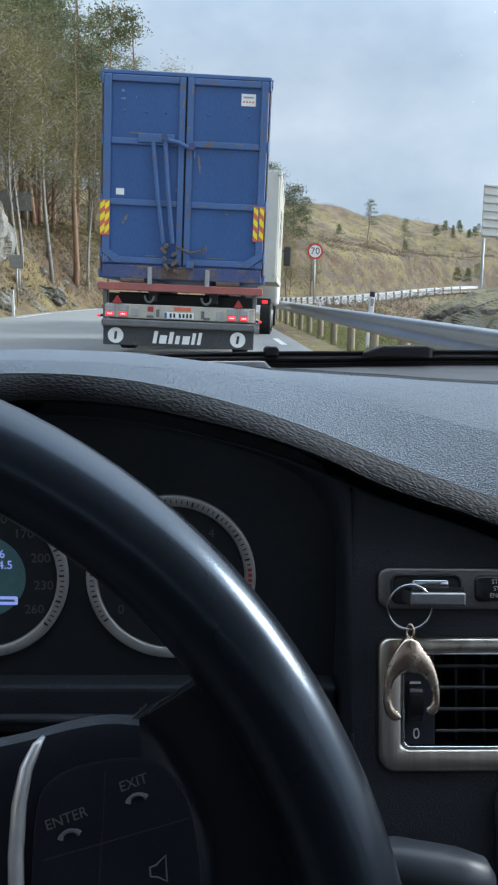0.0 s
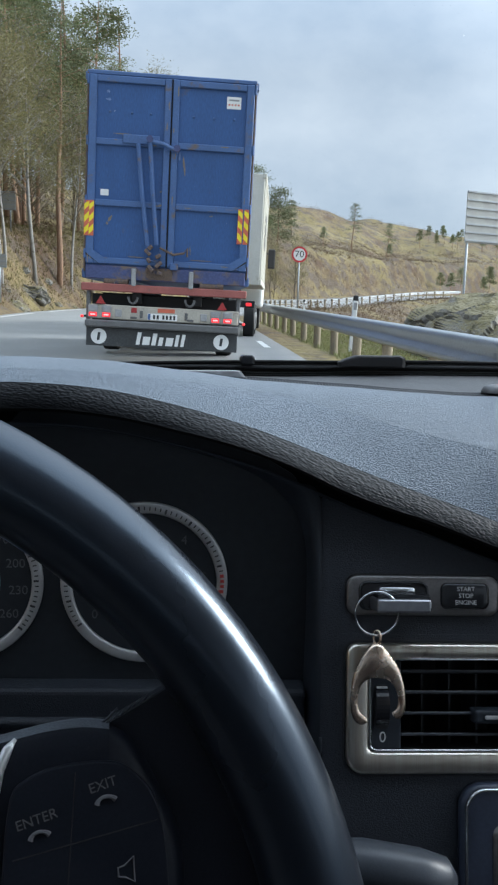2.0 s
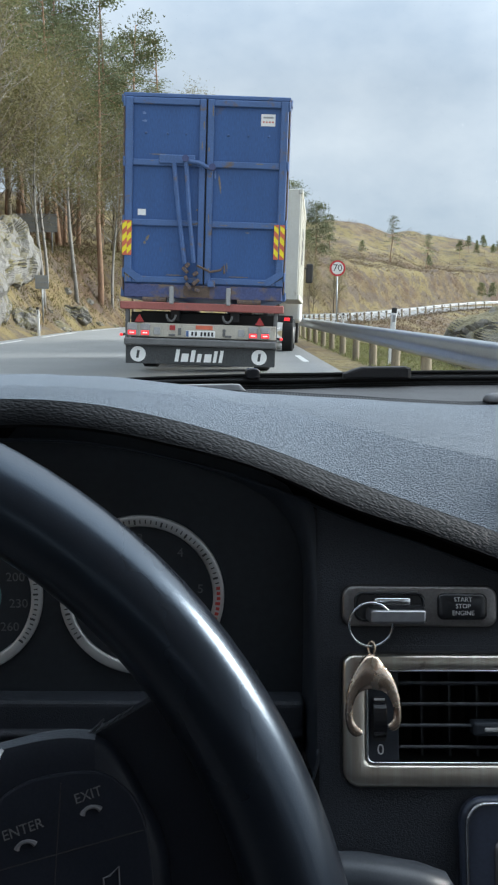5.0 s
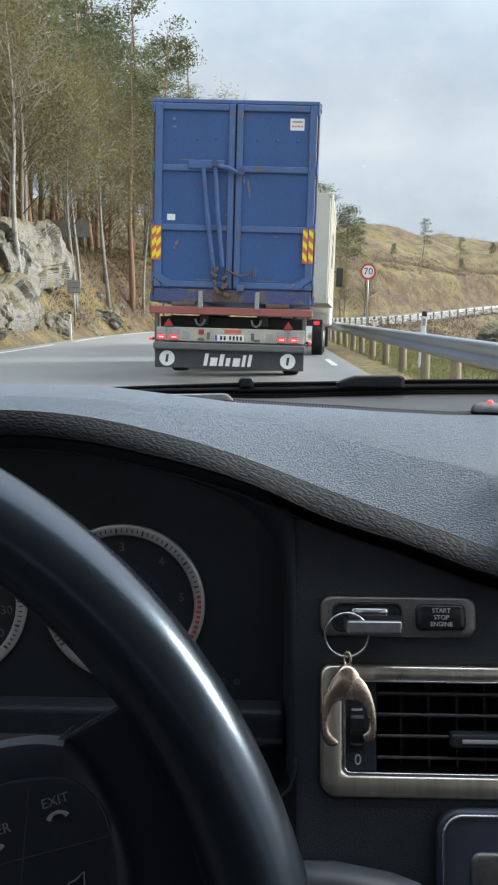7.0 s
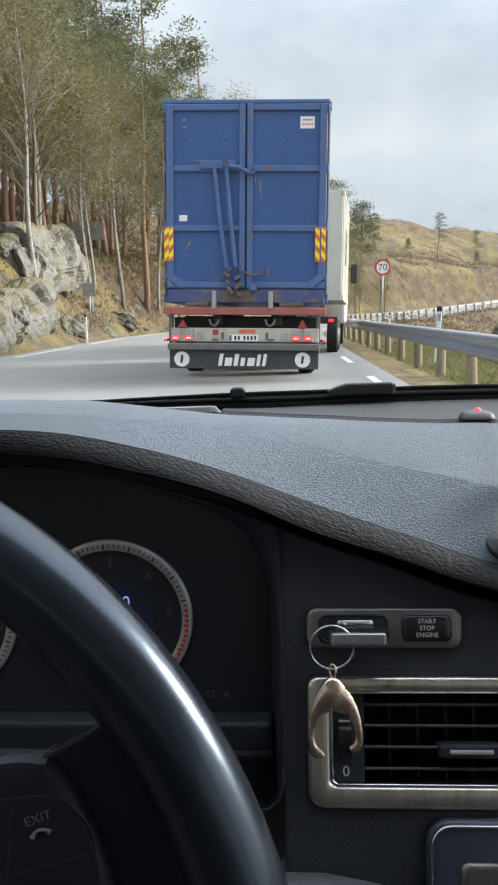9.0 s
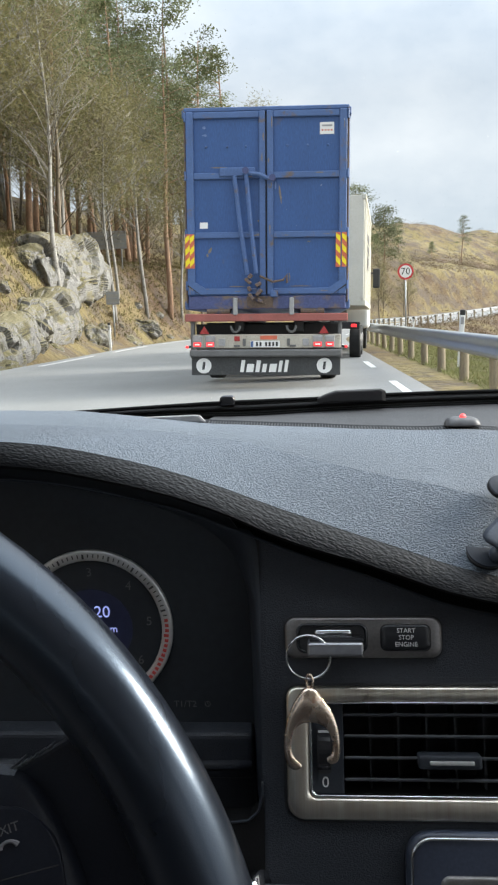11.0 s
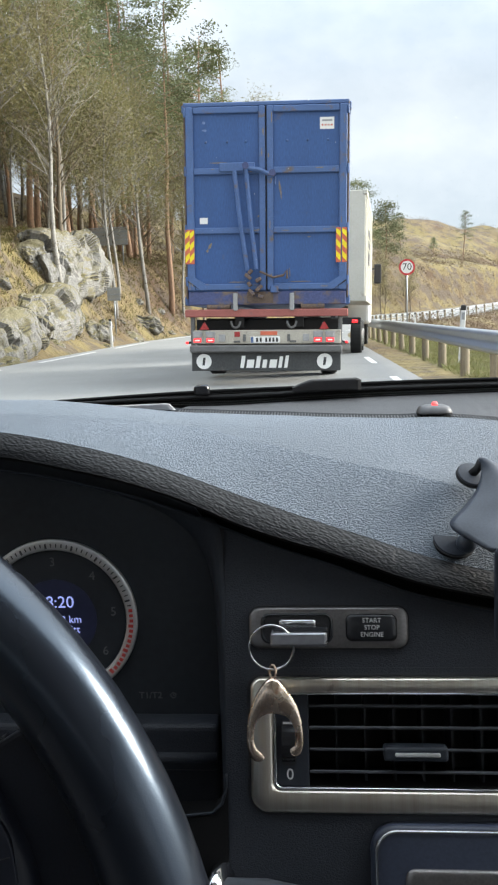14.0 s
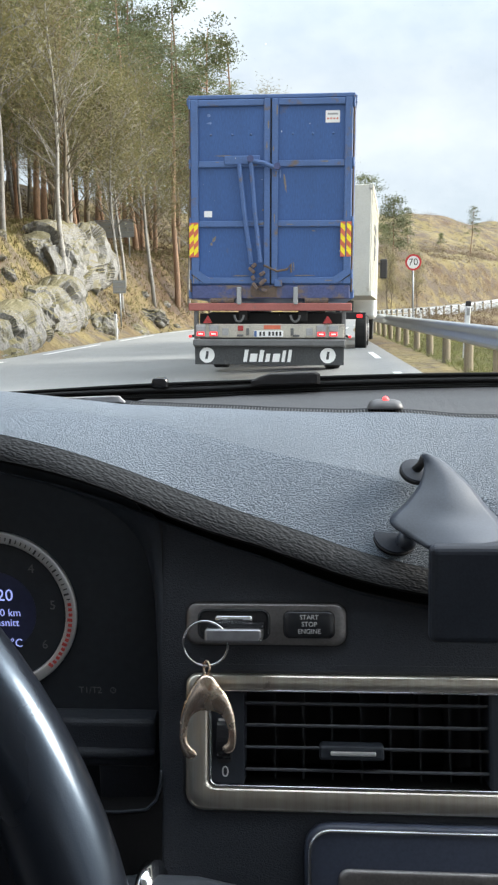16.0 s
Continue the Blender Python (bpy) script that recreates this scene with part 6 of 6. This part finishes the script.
for x in (-0.5, 0.4):
    part("chassis_rail", box(x, x + 0.12, 0.0, 8.4, 0.95, 1.33, 0.01, 1), "chassis", lorry)
part("rear_lamp_bar", box(-1.15, 1.15, -0.02, 0.06, 0.78, 0.95, 0.01, 1), "chassis", lorry)
for x in (-1.0, 1.0):
    part("rear_lamp", box(x - 0.07, x + 0.07, -0.05, -0.02, 0.82, 0.90, 0.01, 1), "tail", lorry, "lit red lamp")
for y in (1.2, 2.55, 7.0):
    for x in (-1.0, 1.0):
        road_wheel(lorry, x, y)
part("cab", box(-1.22, 1.22, 6.45, 8.5, 0.75, 3.55, 0.12, 3), "white", lorry, "white lorry cab")
for x in (-1.42, 1.42):
    part("mirror", box(x - 0.12, x + 0.12, 8.1, 8.25, 2.1, 2.75, 0.05, 2), "chassis", lorry, "black mirror housing")
    part("mirror_arm", tube([(x * 0.84, 8.25, 2.6), (x, 8.2, 2.6)], 0.03, 6), "chassis", lorry)


# ---- guard rail ----
def rail_frame(y, off):
    sl = road_x(y + 0.5) - road_x(y - 0.5)
    q = 1 / math.hypot(1, sl)
    return Vector((road_x(y) + off * q, y - off * sl * q, road_z(y))), math.atan(sl)


rail = thing("guard_rail", "galvanised steel guard rail on round wooden posts", "guard rail")
PROF = [(0.0, 0.0), (0.045, 0.03), (0.050, 0.085), (0.0, 0.125), (0.0, 0.185), (0.050, 0.225), (0.045, 0.28), (0.0, 0.31)]
RAIL_OFF = 2.55
ry = [-6 + 1.0 * k for k in range(120)]
rows = []
for y in ry:
    c, a = rail_frame(y, RAIL_OFF)
    rows.append([c + Vector((-(d) * math.cos(a), d * math.sin(a), 0.47 + h)) for d, h in PROF])
beam = part("beam", loft(rows), "galv", rail, "W-profile steel beam", smooth=True)
sm = beam.modifiers.new("thickness", "SOLIDIFY")
sm.thickness = 0.006
random.seed(8)
for k in range(52):
    y = -4 + 2.2 * k
    c, a = rail_frame(y, RAIL_OFF + 0.11)
    lean = Matrix.Rotation(radians(random.uniform(-2, 2)), 4, "Y")
    part("post", tube([(0, 0, -0.6), (0, 0, 0.1), (0, 0, 0.70), (0, 0, 0.735)], [0.075, 0.074, 0.070, 0.062], 12), "post_wood", rail, "weathered round wooden post", m=Matrix.Translation(c) @ Matrix.Rotation(-a, 4, "Z") @ lean, smooth=True)
    part("spacer", box(-0.11, 0.0, -0.04, 0.04, 0.55, 0.70, 0.006, 1), "galv", rail, m=Matrix.Translation(c) @ Matrix.Rotation(-a, 4, "Z"))

# marker posts beside the road
def marker_post(x, y, z, lean=0.0):
    t = thing("marker_post", "white plastic roadside marker post with black cap", "marker post", m=Matrix.Translation((x, y, z)) @ Matrix.Rotation(lean, 4, "Y"), group="marker posts")
    part("post", slab(rr_points(-0.05, 0.05, -0.03, 0.03, 0.02), -0.3, 1.02, 0.01), "white", t)
    part("cap", slab(rr_points(-0.052, 0.052, -0.032, 0.032, 0.02), 1.02, 1.13, 0.02), "sign_black", t)
    part("reflector", box(-0.03, 0.03, -0.036, -0.03, 0.84, 0.98), "lamp_grey", t)


for x, y, lean in ((3.0, 17.0, 0.05), (-7.9, 33.0, -0.02), (5.6, 47.0, 0.0)):
    marker_post(x, y, land(x, y) + 0.0, lean)

# speed sign
sx_, sy_ = 4.0, 36.0
sign = thing("speed_sign", "round red-rimmed 70 speed limit sign on grey pole", "road sign", m=Matrix.Translation((sx_, sy_, land(sx_, sy_))))
SH = 3.35 - land(sx_, sy_)
part("pole", tube([(0, 0.05, -0.4), (0, 0.05, SH + 0.3)], 0.03, 12), "galv", sign, smooth=True)
rot = Matrix.Translation((0, 0, SH)) @ Matrix.Rotation(radians(90), 4, "X")
part("rim", disc(0, 0, 0.33, -0.02, 0.0, 40), "sign_red", sign, m=rot)
part("plate", disc(0, 0, 0.255, 0.0, 0.004, 40), "sign_white", sign, m=rot)
words("70", 0.40, "sign_black", sign, rot @ Matrix.Translation((0, 0, 0.006)), name="figure")

# signs seen from behind on the far side of the road
def back_sign(x, y, w, h, z, posts, lab, turn=0.0):
    zb = land(x, y)
    t = thing("road_sign_back", lab, "road sign", m=Matrix.Translation((x, y, zb)) @ Matrix.Rotation(radians(turn), 4, "Z"))
    part("panel", box(-w / 2, w / 2, -0.02, 0.0, z, z + h, 0.006, 1), "sign_back", t)
    for k in range(int(h / 0.22) + 1):
        part("stiffener", box(-w / 2, w / 2, -0.045, -0.02, z + 0.04 + 0.22 * k, z + 0.09 + 0.22 * k, 0.004, 1), "galv", t)
    for px in posts:
        part("post", tube([(px, 0.04, -0.4), (px, 0.04, z + h)], 0.035, 10), "galv", t, smooth=True)


back_sign(-8.9, 38.0, 0.6, 0.6, 1.5, (0,), "grey back of a small road sign on a post")
back_sign(-11.2, 47.0, 2.2, 0.9, 0.7, (-0.8, 0.8), "grey back of a wide sign board on two posts")
back_sign(8.7, 24.4, 3.2, 1.4, 3.1 - land(8.7, 24.4), (-1.45, 0.1), "pale ribbed back of a large sign board on posts", 24)


# ---- rocks ----
def rock_mesh(seed, flat=0.7):
    b = bmesh.new()
    bmesh.ops.create_icosphere(b, subdivisions=4, radius=1.0)
    for v in b.verts:
        p = v.co.normalized()
        c = noise.cell_vector((p * 1.7 + Vector((seed, 0, 0))))
        n = noise.fractal(p * 1.3 + Vector((seed * 3.1, 0, 0)), 0.9, 2.1, 5)
        v.co = p * (1 + 0.30 * n) + c * 0.13
        v.co.z *= flat
    me = bpy.data.meshes.new("rock")
    b.to_mesh(me)
    b.free()
    me.materials.append(M["rock"])
    return me


rocks = [rock_mesh(k * 1.7 + 0.4, 0.6 + 0.12 * (k % 3)) for k in range(5)]
random.seed(11)


def rock(x, y, s, sink=0.3, kind_label="grey weathered boulder in the grass bank"):
    ob = new("rock", random.choice(rocks))
    ob.matrix_basis = Matrix.Translation((x, y, land(x, y) - sink * s * 0.4)) @ Euler((random.uniform(-0.4, 0.4), random.uniform(-0.4, 0.4), random.uniform(0, 6.3))).to_matrix().to_4x4() @ Matrix.Diagonal((s * random.uniform(0.8, 1.3), s * random.uniform(0.8, 1.3), s * random.uniform(0.7, 1.1), 1))
    tagged(ob, kind_label, "rock", "bank rocks")


def outcrop(x, y, z, sx, sy, sz, seed, turn):
    """A face of fractured bedrock that stands out of the bank: blocks split by cracks."""
    b = bmesh.new()
    bmesh.ops.create_icosphere(b, subdivisions=6, radius=1.0)
    for v in b.verts:
        p = v.co.normalized()
        q = Vector([math.copysign(abs(c) ** 0.55, c) for c in p])
        k = Vector((q.x * sx, q.y * sy, q.z * sz))
        w = k * 0.55 + 0.30 * Vector((noise.noise(k * 0.9), noise.noise(k * 0.9 + Vector((5, 1, 2))), noise.noise(k * 0.9 + Vector((1, 8, 3)))))
        dist, cell = noise.voronoi(w + Vector((seed, 0, 0)))
        d2, cell2 = noise.voronoi(w * 1.7 + Vector((0, seed, 0)))
        lift = 0.26 * noise.cell(cell[0] * 3.7) + 0.12 * noise.cell(cell2[0] * 2.9) - 0.10 * (1 - smooth(0.0, 0.05, dist[1] - dist[0])) - 0.03 * (1 - smooth(0.0, 0.05, d2[1] - d2[0]))
        v.co = k + p * (lift * min(sx, sz) * 0.55 + 0.05 * noise.fractal(k * 3.0, 0.9, 2.1, 4))
    ob = part("rock_outcrop", b, "rock", None, m=Matrix.Translation((x, y, z)) @ Euler((radians(8), radians(-14), radians(turn))).to_matrix().to_4x4())
    tagged(ob, "fractured grey bedrock outcrop with moss in the bank", "rock", "bank rocks")


outcrop(-11.4, 36.5, 3.7, 1.7, 4.0, 1.6, 1.3, -8)
outcrop(-9.9, 30.0, 1.5, 1.2, 3.0, 1.1, 4.1, -4)
outcrop(-9.5, 24.5, 0.8, 1.2, 2.8, 0.85, 7.7, 3)
for x, y, s in ((-8.5, 22, 0.55), (-8.3, 28.0, 0.5), (-8.7, 40, 0.7), (-8.8, 44, 0.8), (-8.4, 33.5, 0.5), (-9.0, 34.2, 0.8)):
    rock(x, y, s, 0.9, "large grey rock outcrop in the bank")
outcrop(7.6, 21.5, 0.2, 1.7, 2.6, 1.25, 2.9, 12)
for x, y, s in ((6.2, 20.5, 0.7), (9.3, 25.0, 2.3), (9.0, 22.5, 1.8), (7.6, 25.2, 1.2), (6.9, 18.6, 1.0), (8.4, 19.4, 1.7), (6.0, 18.0, 0.5), (10.6, 23.5, 2.8), (6.9, 28.0, 0.6), (8.6, 30.0, 0.8)):
    rock(x, y, s, 0.5, "large dark grey blasted rock beside the rail")
for k in range(46):
    y = random.uniform(9, 75)
    rock(-ROAD_L * -1 - random.uniform(0.5, 3.6) + road_x(y), y, random.uniform(0.12, 0.45))
for k in range(30):
    y = random.uniform(40, 140)
    rock(road_x(y) + random.uniform(8, 60), y, random.uniform(0.3, 1.1), 0.3, "grey stone on the heath hillside")


# ---- trees ----
def cards(b, centre, n, spread, size, flat=0.6, slim=0.375):
    """Clump of small leaf-like pieces round a twig end."""
    for _ in range(n):
        p = Vector(centre) + Vector((random.gauss(0, spread), random.gauss(0, spread), random.gauss(0, spread * flat)))
        d = Vector((random.uniform(-1, 1), random.uniform(-1, 1), random.uniform(-0.6, 0.8))).normalized()
        s = d.orthogonal().normalized() * size * slim * random.uniform(0.67, 1.33)
        e = d * size * random.uniform(0.6, 1.3)
        b.append((p - s, p + e, p + s))


def tri_mesh(name, tris, material):
    me = bpy.data.meshes.new(name)
    me.from_pydata([v for t in tris for v in t], [], [(3 * k, 3 * k + 1, 3 * k + 2) for k in range(len(tris))])
    me.materials.append(M[material])
    return me


def make_tree(kind, seed, height):
    random.seed(seed)
    pine = kind == "pine"
    root = thing(f"{kind}_tree", "tall pine with bare reddish trunk and green crown" if pine else ("slim birch with pale trunk and budding twigs" if kind == "birch" else "leafless brown deciduous tree with budding twigs"), "tree", group=f"{kind} trees")
    lean = Vector((random.uniform(-0.05, 0.05), random.uniform(-0.05, 0.05), 0))
    r0 = height * (0.0095 if pine else 0.0075)
    trunk_pts = [Vector((0, 0, -0.6)) + Vector((lean.x * z + 0.12 * math.sin(z * 0.7 + seed), lean.y * z + 0.12 * math.cos(z * 0.6 + seed), z)) for z in [height * k / 9 for k in range(10)]]
    tb = tube(trunk_pts, [r0 * (1.25 - 1.1 * k / 9) for k in range(10)], 9)
    tris = []
    low = 0.46 if pine else (0.38 if kind == "birch" else 0.20)
    nb = 34 if pine else (44 if kind == "birch" else 58)
    for k in range(nb):
        f_ = low + (1 - low) * (k + random.random()) / nb
        i = min(8, int(f_ * 9))
        base = trunk_pts[i].lerp(trunk_pts[i + 1], f_ * 9 - i)
        ang = random.uniform(0, 6.283)
        reach = height * ((0.20 if pine else 0.17) * (1.15 - f_) / (1 - low) ** 0.5 + 0.035) * random.uniform(0.6, 1.2)
        rise = random.uniform(-0.1, 0.4) if pine else random.uniform(0.5, 1.3)
        tip = base + Vector((math.cos(ang) * reach, math.sin(ang) * reach, rise * reach))
        midp = base.lerp(tip, 0.55) + Vector((random.gauss(0, 0.1), random.gauss(0, 0.1), 0.08 * reach))
        tube([base, midp, tip], [r0 * 0.28 * (1.3 - f_), r0 * 0.18 * (1.3 - f_), 0.006], 5, bm=tb)
        for q in range(3 if pine else 6):
            s = random.uniform(0.35, 1.05)
            c = base.lerp(midp, s * 2) if s < 0.5 else midp.lerp(tip, (s - 0.5) * 2)
            if not pine:
                c2 = c + Vector((random.gauss(0, 0.35), random.gauss(0, 0.35), random.uniform(0.1, 0.8)))
                tube([c, c2], [0.012, 0.004], 4, bm=tb)
                c = c.lerp(c2, 0.8)
            cards(tris, c, 44 if pine else 20, 0.42 if pine else 0.5, 0.20 if pine else 0.22, 0.5 if pine else 0.9, 0.26 if pine else 0.09)
    part("trunk", tb, "bark_pine" if pine else ("bark_alder" if kind == "alder" else "bark_birch"), root, smooth=True)
    link("crown", tri_mesh("crown", tris, "needles" if pine else "twigs"), "needles" if pine else "twigs", root)
    return root


protos = {("pine", k): make_tree("pine", 20 + k, (17.0, 19.0, 15.0, 10.0)[k]) for k in range(4)}
protos.update({("birch", k): make_tree("birch", 40 + k, (14.5, 12.5, 10.0)[k]) for k in range(3)})
protos.update({("alder", k): make_tree("alder", 60 + k, (13.0, 11.0)[k]) for k in range(2)})
used = set()


def plant(kind, k, x, y, s=1.0, turn=None):
    m = Matrix.Translation((x, y, land(x, y) - 0.05)) @ Matrix.Rotation(random.uniform(0, 6.28) if turn is None else turn, 4, "Z") @ Matrix.Diagonal((s, s, s, 1))
    key_ = (kind, k)
    if key_ not in used:
        used.add(key_)
        protos[key_].matrix_basis = m
    else:
        t = copy_thing(protos[key_], Matrix.Identity(4))
        t.matrix_basis = m


random.seed(77)
# the edge of the wood, nearest the road
for kind, k, x, y, s in (("pine", 0, -10.6, 24, 1.0), ("birch", 0, -12.4, 25, 1.0), ("pine", 1, -12.6, 31, 1.0), ("birch", 1, -11.0, 30, 1.0), ("alder", 0, -10.4, 36, 1.0), ("pine", 2, -11.5, 40, 1.0), ("birch", 2, -9.9, 43, 1.0), ("alder", 1, -9.6, 48, 1.0), ("pine", 0, -8.4, 50, 0.95), ("pine", 1, -7.6, 57, 0.9), ("birch", 0, -6.6, 60, 0.9), ("pine", 2, -5.6, 64, 0.9), ("alder", 0, -6.8, 54, 0.9), ("alder", 1, -3.5, 69, 0.85), ("pine", 3, -1.8, 74, 1.1), ("alder", 0, 0.5, 78, 0.6), ("pine", 3, 4.0, 84, 0.75), ("pine", 1, -13.5, 20, 1.0), ("birch", 1, -11.2, 20.5, 1.0), ("birch", 2, -10.6, 27.5, 1.1), ("birch", 0, -10.0, 33.5, 0.9), ("birch", 1, -10.8, 37.5, 0.95), ("birch", 2, -9.4, 40.0, 1.1), ("birch", 0, -9.0, 46.0, 0.9), ("birch", 2, -7.9, 52.0, 1.1), ("birch", 1, -12.2, 23.0, 1.1), ("pine", 1, -5.6, 62.5, 1.0), ("alder", 0, -4.2, 69.0, 1.15), ("alder", 1, -1.5, 75.0, 1.2), ("pine", 2, 1.0, 79.5, 1.05), ("birch", 0, 2.2, 82.0, 0.9), ("pine", 2, 4.6, 87.0, 0.8), ("pine", 3, 7.6, 93.0, 1.0)):
    plant(kind, k, x, y, s)
kinds = [("pine", 0), ("pine", 1), ("pine", 2), ("pine", 1), ("pine", 0), ("pine", 1), ("birch", 0), ("birch", 2), ("alder", 1), ("alder", 0), ("alder", 1), ("alder", 0)]
for _ in range(190):
    y = random.uniform(16, 78)
    d = random.uniform(4.5, 26)
    x = ROAD_L - d + road_x(y) * 0.6
    plant(*random.choice(kinds), x, y, random.uniform(0.75, 1.1))
# lone small trees on the hill
for x, y, s in ((12, 118, 0.45), (22, 128, 0.5), (17, 122, 0.28), (30, 140, 0.4), (38, 150, 0.35), (26, 120, 0.25), (8, 104, 0.35)):
    plant("pine", 3 if s < 0.4 else 2, x, y, s)
for x, y, s in ((33, 112, 0.34), (36, 118, 0.42), (38.5, 116, 0.30), (41, 121, 0.45), (35, 125, 0.36)):
    plant("pine", 3, x, y, s)
for x, y, s in ((9.5, 88, 0.5), (6.5, 82, 0.55), (10.5, 94, 0.45), (7.5, 90, 0.5)):
    plant("alder", random.choice((0, 1)), x, y, s)


# young spruces along the far ridge
random.seed(31)
for _ in range(24):
    y = random.uniform(150, 190)
    plant("pine", 3, y * random.uniform(0.262, 0.352), y, random.uniform(0.20, 0.34))


# ---- grass and heather ----
def tufts(name, label, n, place, material, h0, h1, blades=7):
    tris = []
    for _ in range(n):
        x, y = place()
        z = land(x, y)
        for _ in range(blades):
            a, r = random.uniform(0, 6.283), random.uniform(0, 0.16)
            p = Vector((x + r * math.cos(a), y + r * math.sin(a), z - 0.03))
            w = Vector((math.sin(a), -math.cos(a), 0)) * random.uniform(0.006, 0.016)
            tip = Vector((math.cos(a) * random.uniform(0.05, 0.2), math.sin(a) * random.uniform(0.05, 0.2), random.uniform(h0, h1)))
            tris.append((p - w, p + w, p + tip))
    ob = link(name, tri_mesh(name, tris, material), material)
    tagged(ob, label, "grass", kind="stuff")


random.seed(5)


def on_bank():
    y = 8 + 62 * random.random() ** 1.4
    return ROAD_L - 0.5 - 7.5 * random.random() + road_x(y), y


def on_right():
    y = 5 + 60 * random.random() ** 1.3
    return ROAD_R + 0.75 + 12 * random.random() ** 1.7 + road_x(y), y


def on_hill():
    y = random.uniform(60, 130)
    return road_x(y) + random.uniform(-14, 40), y


def off_road(place):
    def pick():
        while True:
            x, y = place()
            s = x - road_x(y)
            if s < ROAD_L - 0.4 or s > ROAD_R + 1.5:
                return x, y
    return pick


tufts("dry_grass", "dry yellow grass tufts on the road bank", 13000, on_bank, "dry_grass", 0.06, 0.24)
tufts("heather", "dark brown heather clumps on the bank", 1100, on_bank, "heath", 0.08, 0.30, 9)
tufts("verge_grass", "short dry grass behind the guard rail", 15000, on_right, "verge", 0.04, 0.15)
def shrubs(name, label, n, place, material, s0, s1, leaves=26):
    tris = []
    for _ in range(n):
        x, y = place()
        s = random.uniform(s0, s1)
        for _ in range(leaves):
            a, b_ = random.uniform(0, 6.283), math.sqrt(random.random())
            h = random.uniform(0.0, 0.75) * (1 - b_ * b_)
            p = Vector((x + s * b_ * math.cos(a), y + s * b_ * math.sin(a), 0))
            p.z = land(p.x, p.y) + s * h
            d = Vector((random.gauss(0, 1), random.gauss(0, 1), random.uniform(0.1, 1.4))).normalized() * s * random.uniform(0.10, 0.28)
            w = d.orthogonal().normalized() * s * random.uniform(0.012, 0.04)
            tris.append((p - w, p + w, p + d))
    tagged(link(name, tri_mesh(name, tris, material), material), label, "shrub", kind="stuff")


def on_hill_wide():
    y = random.uniform(50, 150)
    return road_x(y) + random.uniform(-30, 60), y


def on_wood_edge():
    y = random.uniform(14, 72)
    return ROAD_L - 1.2 - 9 * random.random() + road_x(y), y


shrubs("hill_shrubs", "low brown shrubs over the hillside", 2600, off_road(on_hill_wide), "shrub_brown", 0.5, 1.6, 44)
shrubs("olive_shrubs", "low olive juniper shrubs on the heath", 900, off_road(on_hill_wide), "shrub_olive", 0.3, 0.9, 44)
shrubs("bank_shrubs", "bare brown undergrowth at the wood's edge", 420, on_wood_edge, "shrub_brown", 0.25, 0.7, 60)
shrubs("bank_moss", "olive moss and bilberry on the bank", 500, on_wood_edge, "shrub_olive", 0.2, 0.55, 54)
tufts("hill_heather", "brown heather over the hillside", 5000, off_road(on_hill), "heath", 0.15, 0.5, 8)


def on_ridge():
    y = random.uniform(105, 240)
    return random.uniform(-30, 120), y


shrubs("ridge_shrubs", "low brown heath over the far ridge", 3800, off_road(on_ridge), "shrub_brown", 0.4, 1.1, 34)
shrubs("brushwood", "pale dry brushwood lying on the hillside", 900, off_road(on_ridge), "dry_brush", 0.4, 1.3, 22)
shrubs("hill_brushwood", "pale dry brushwood among the hillside heath", 700, off_road(on_hill_wide), "dry_brush", 0.3, 1.0, 24)
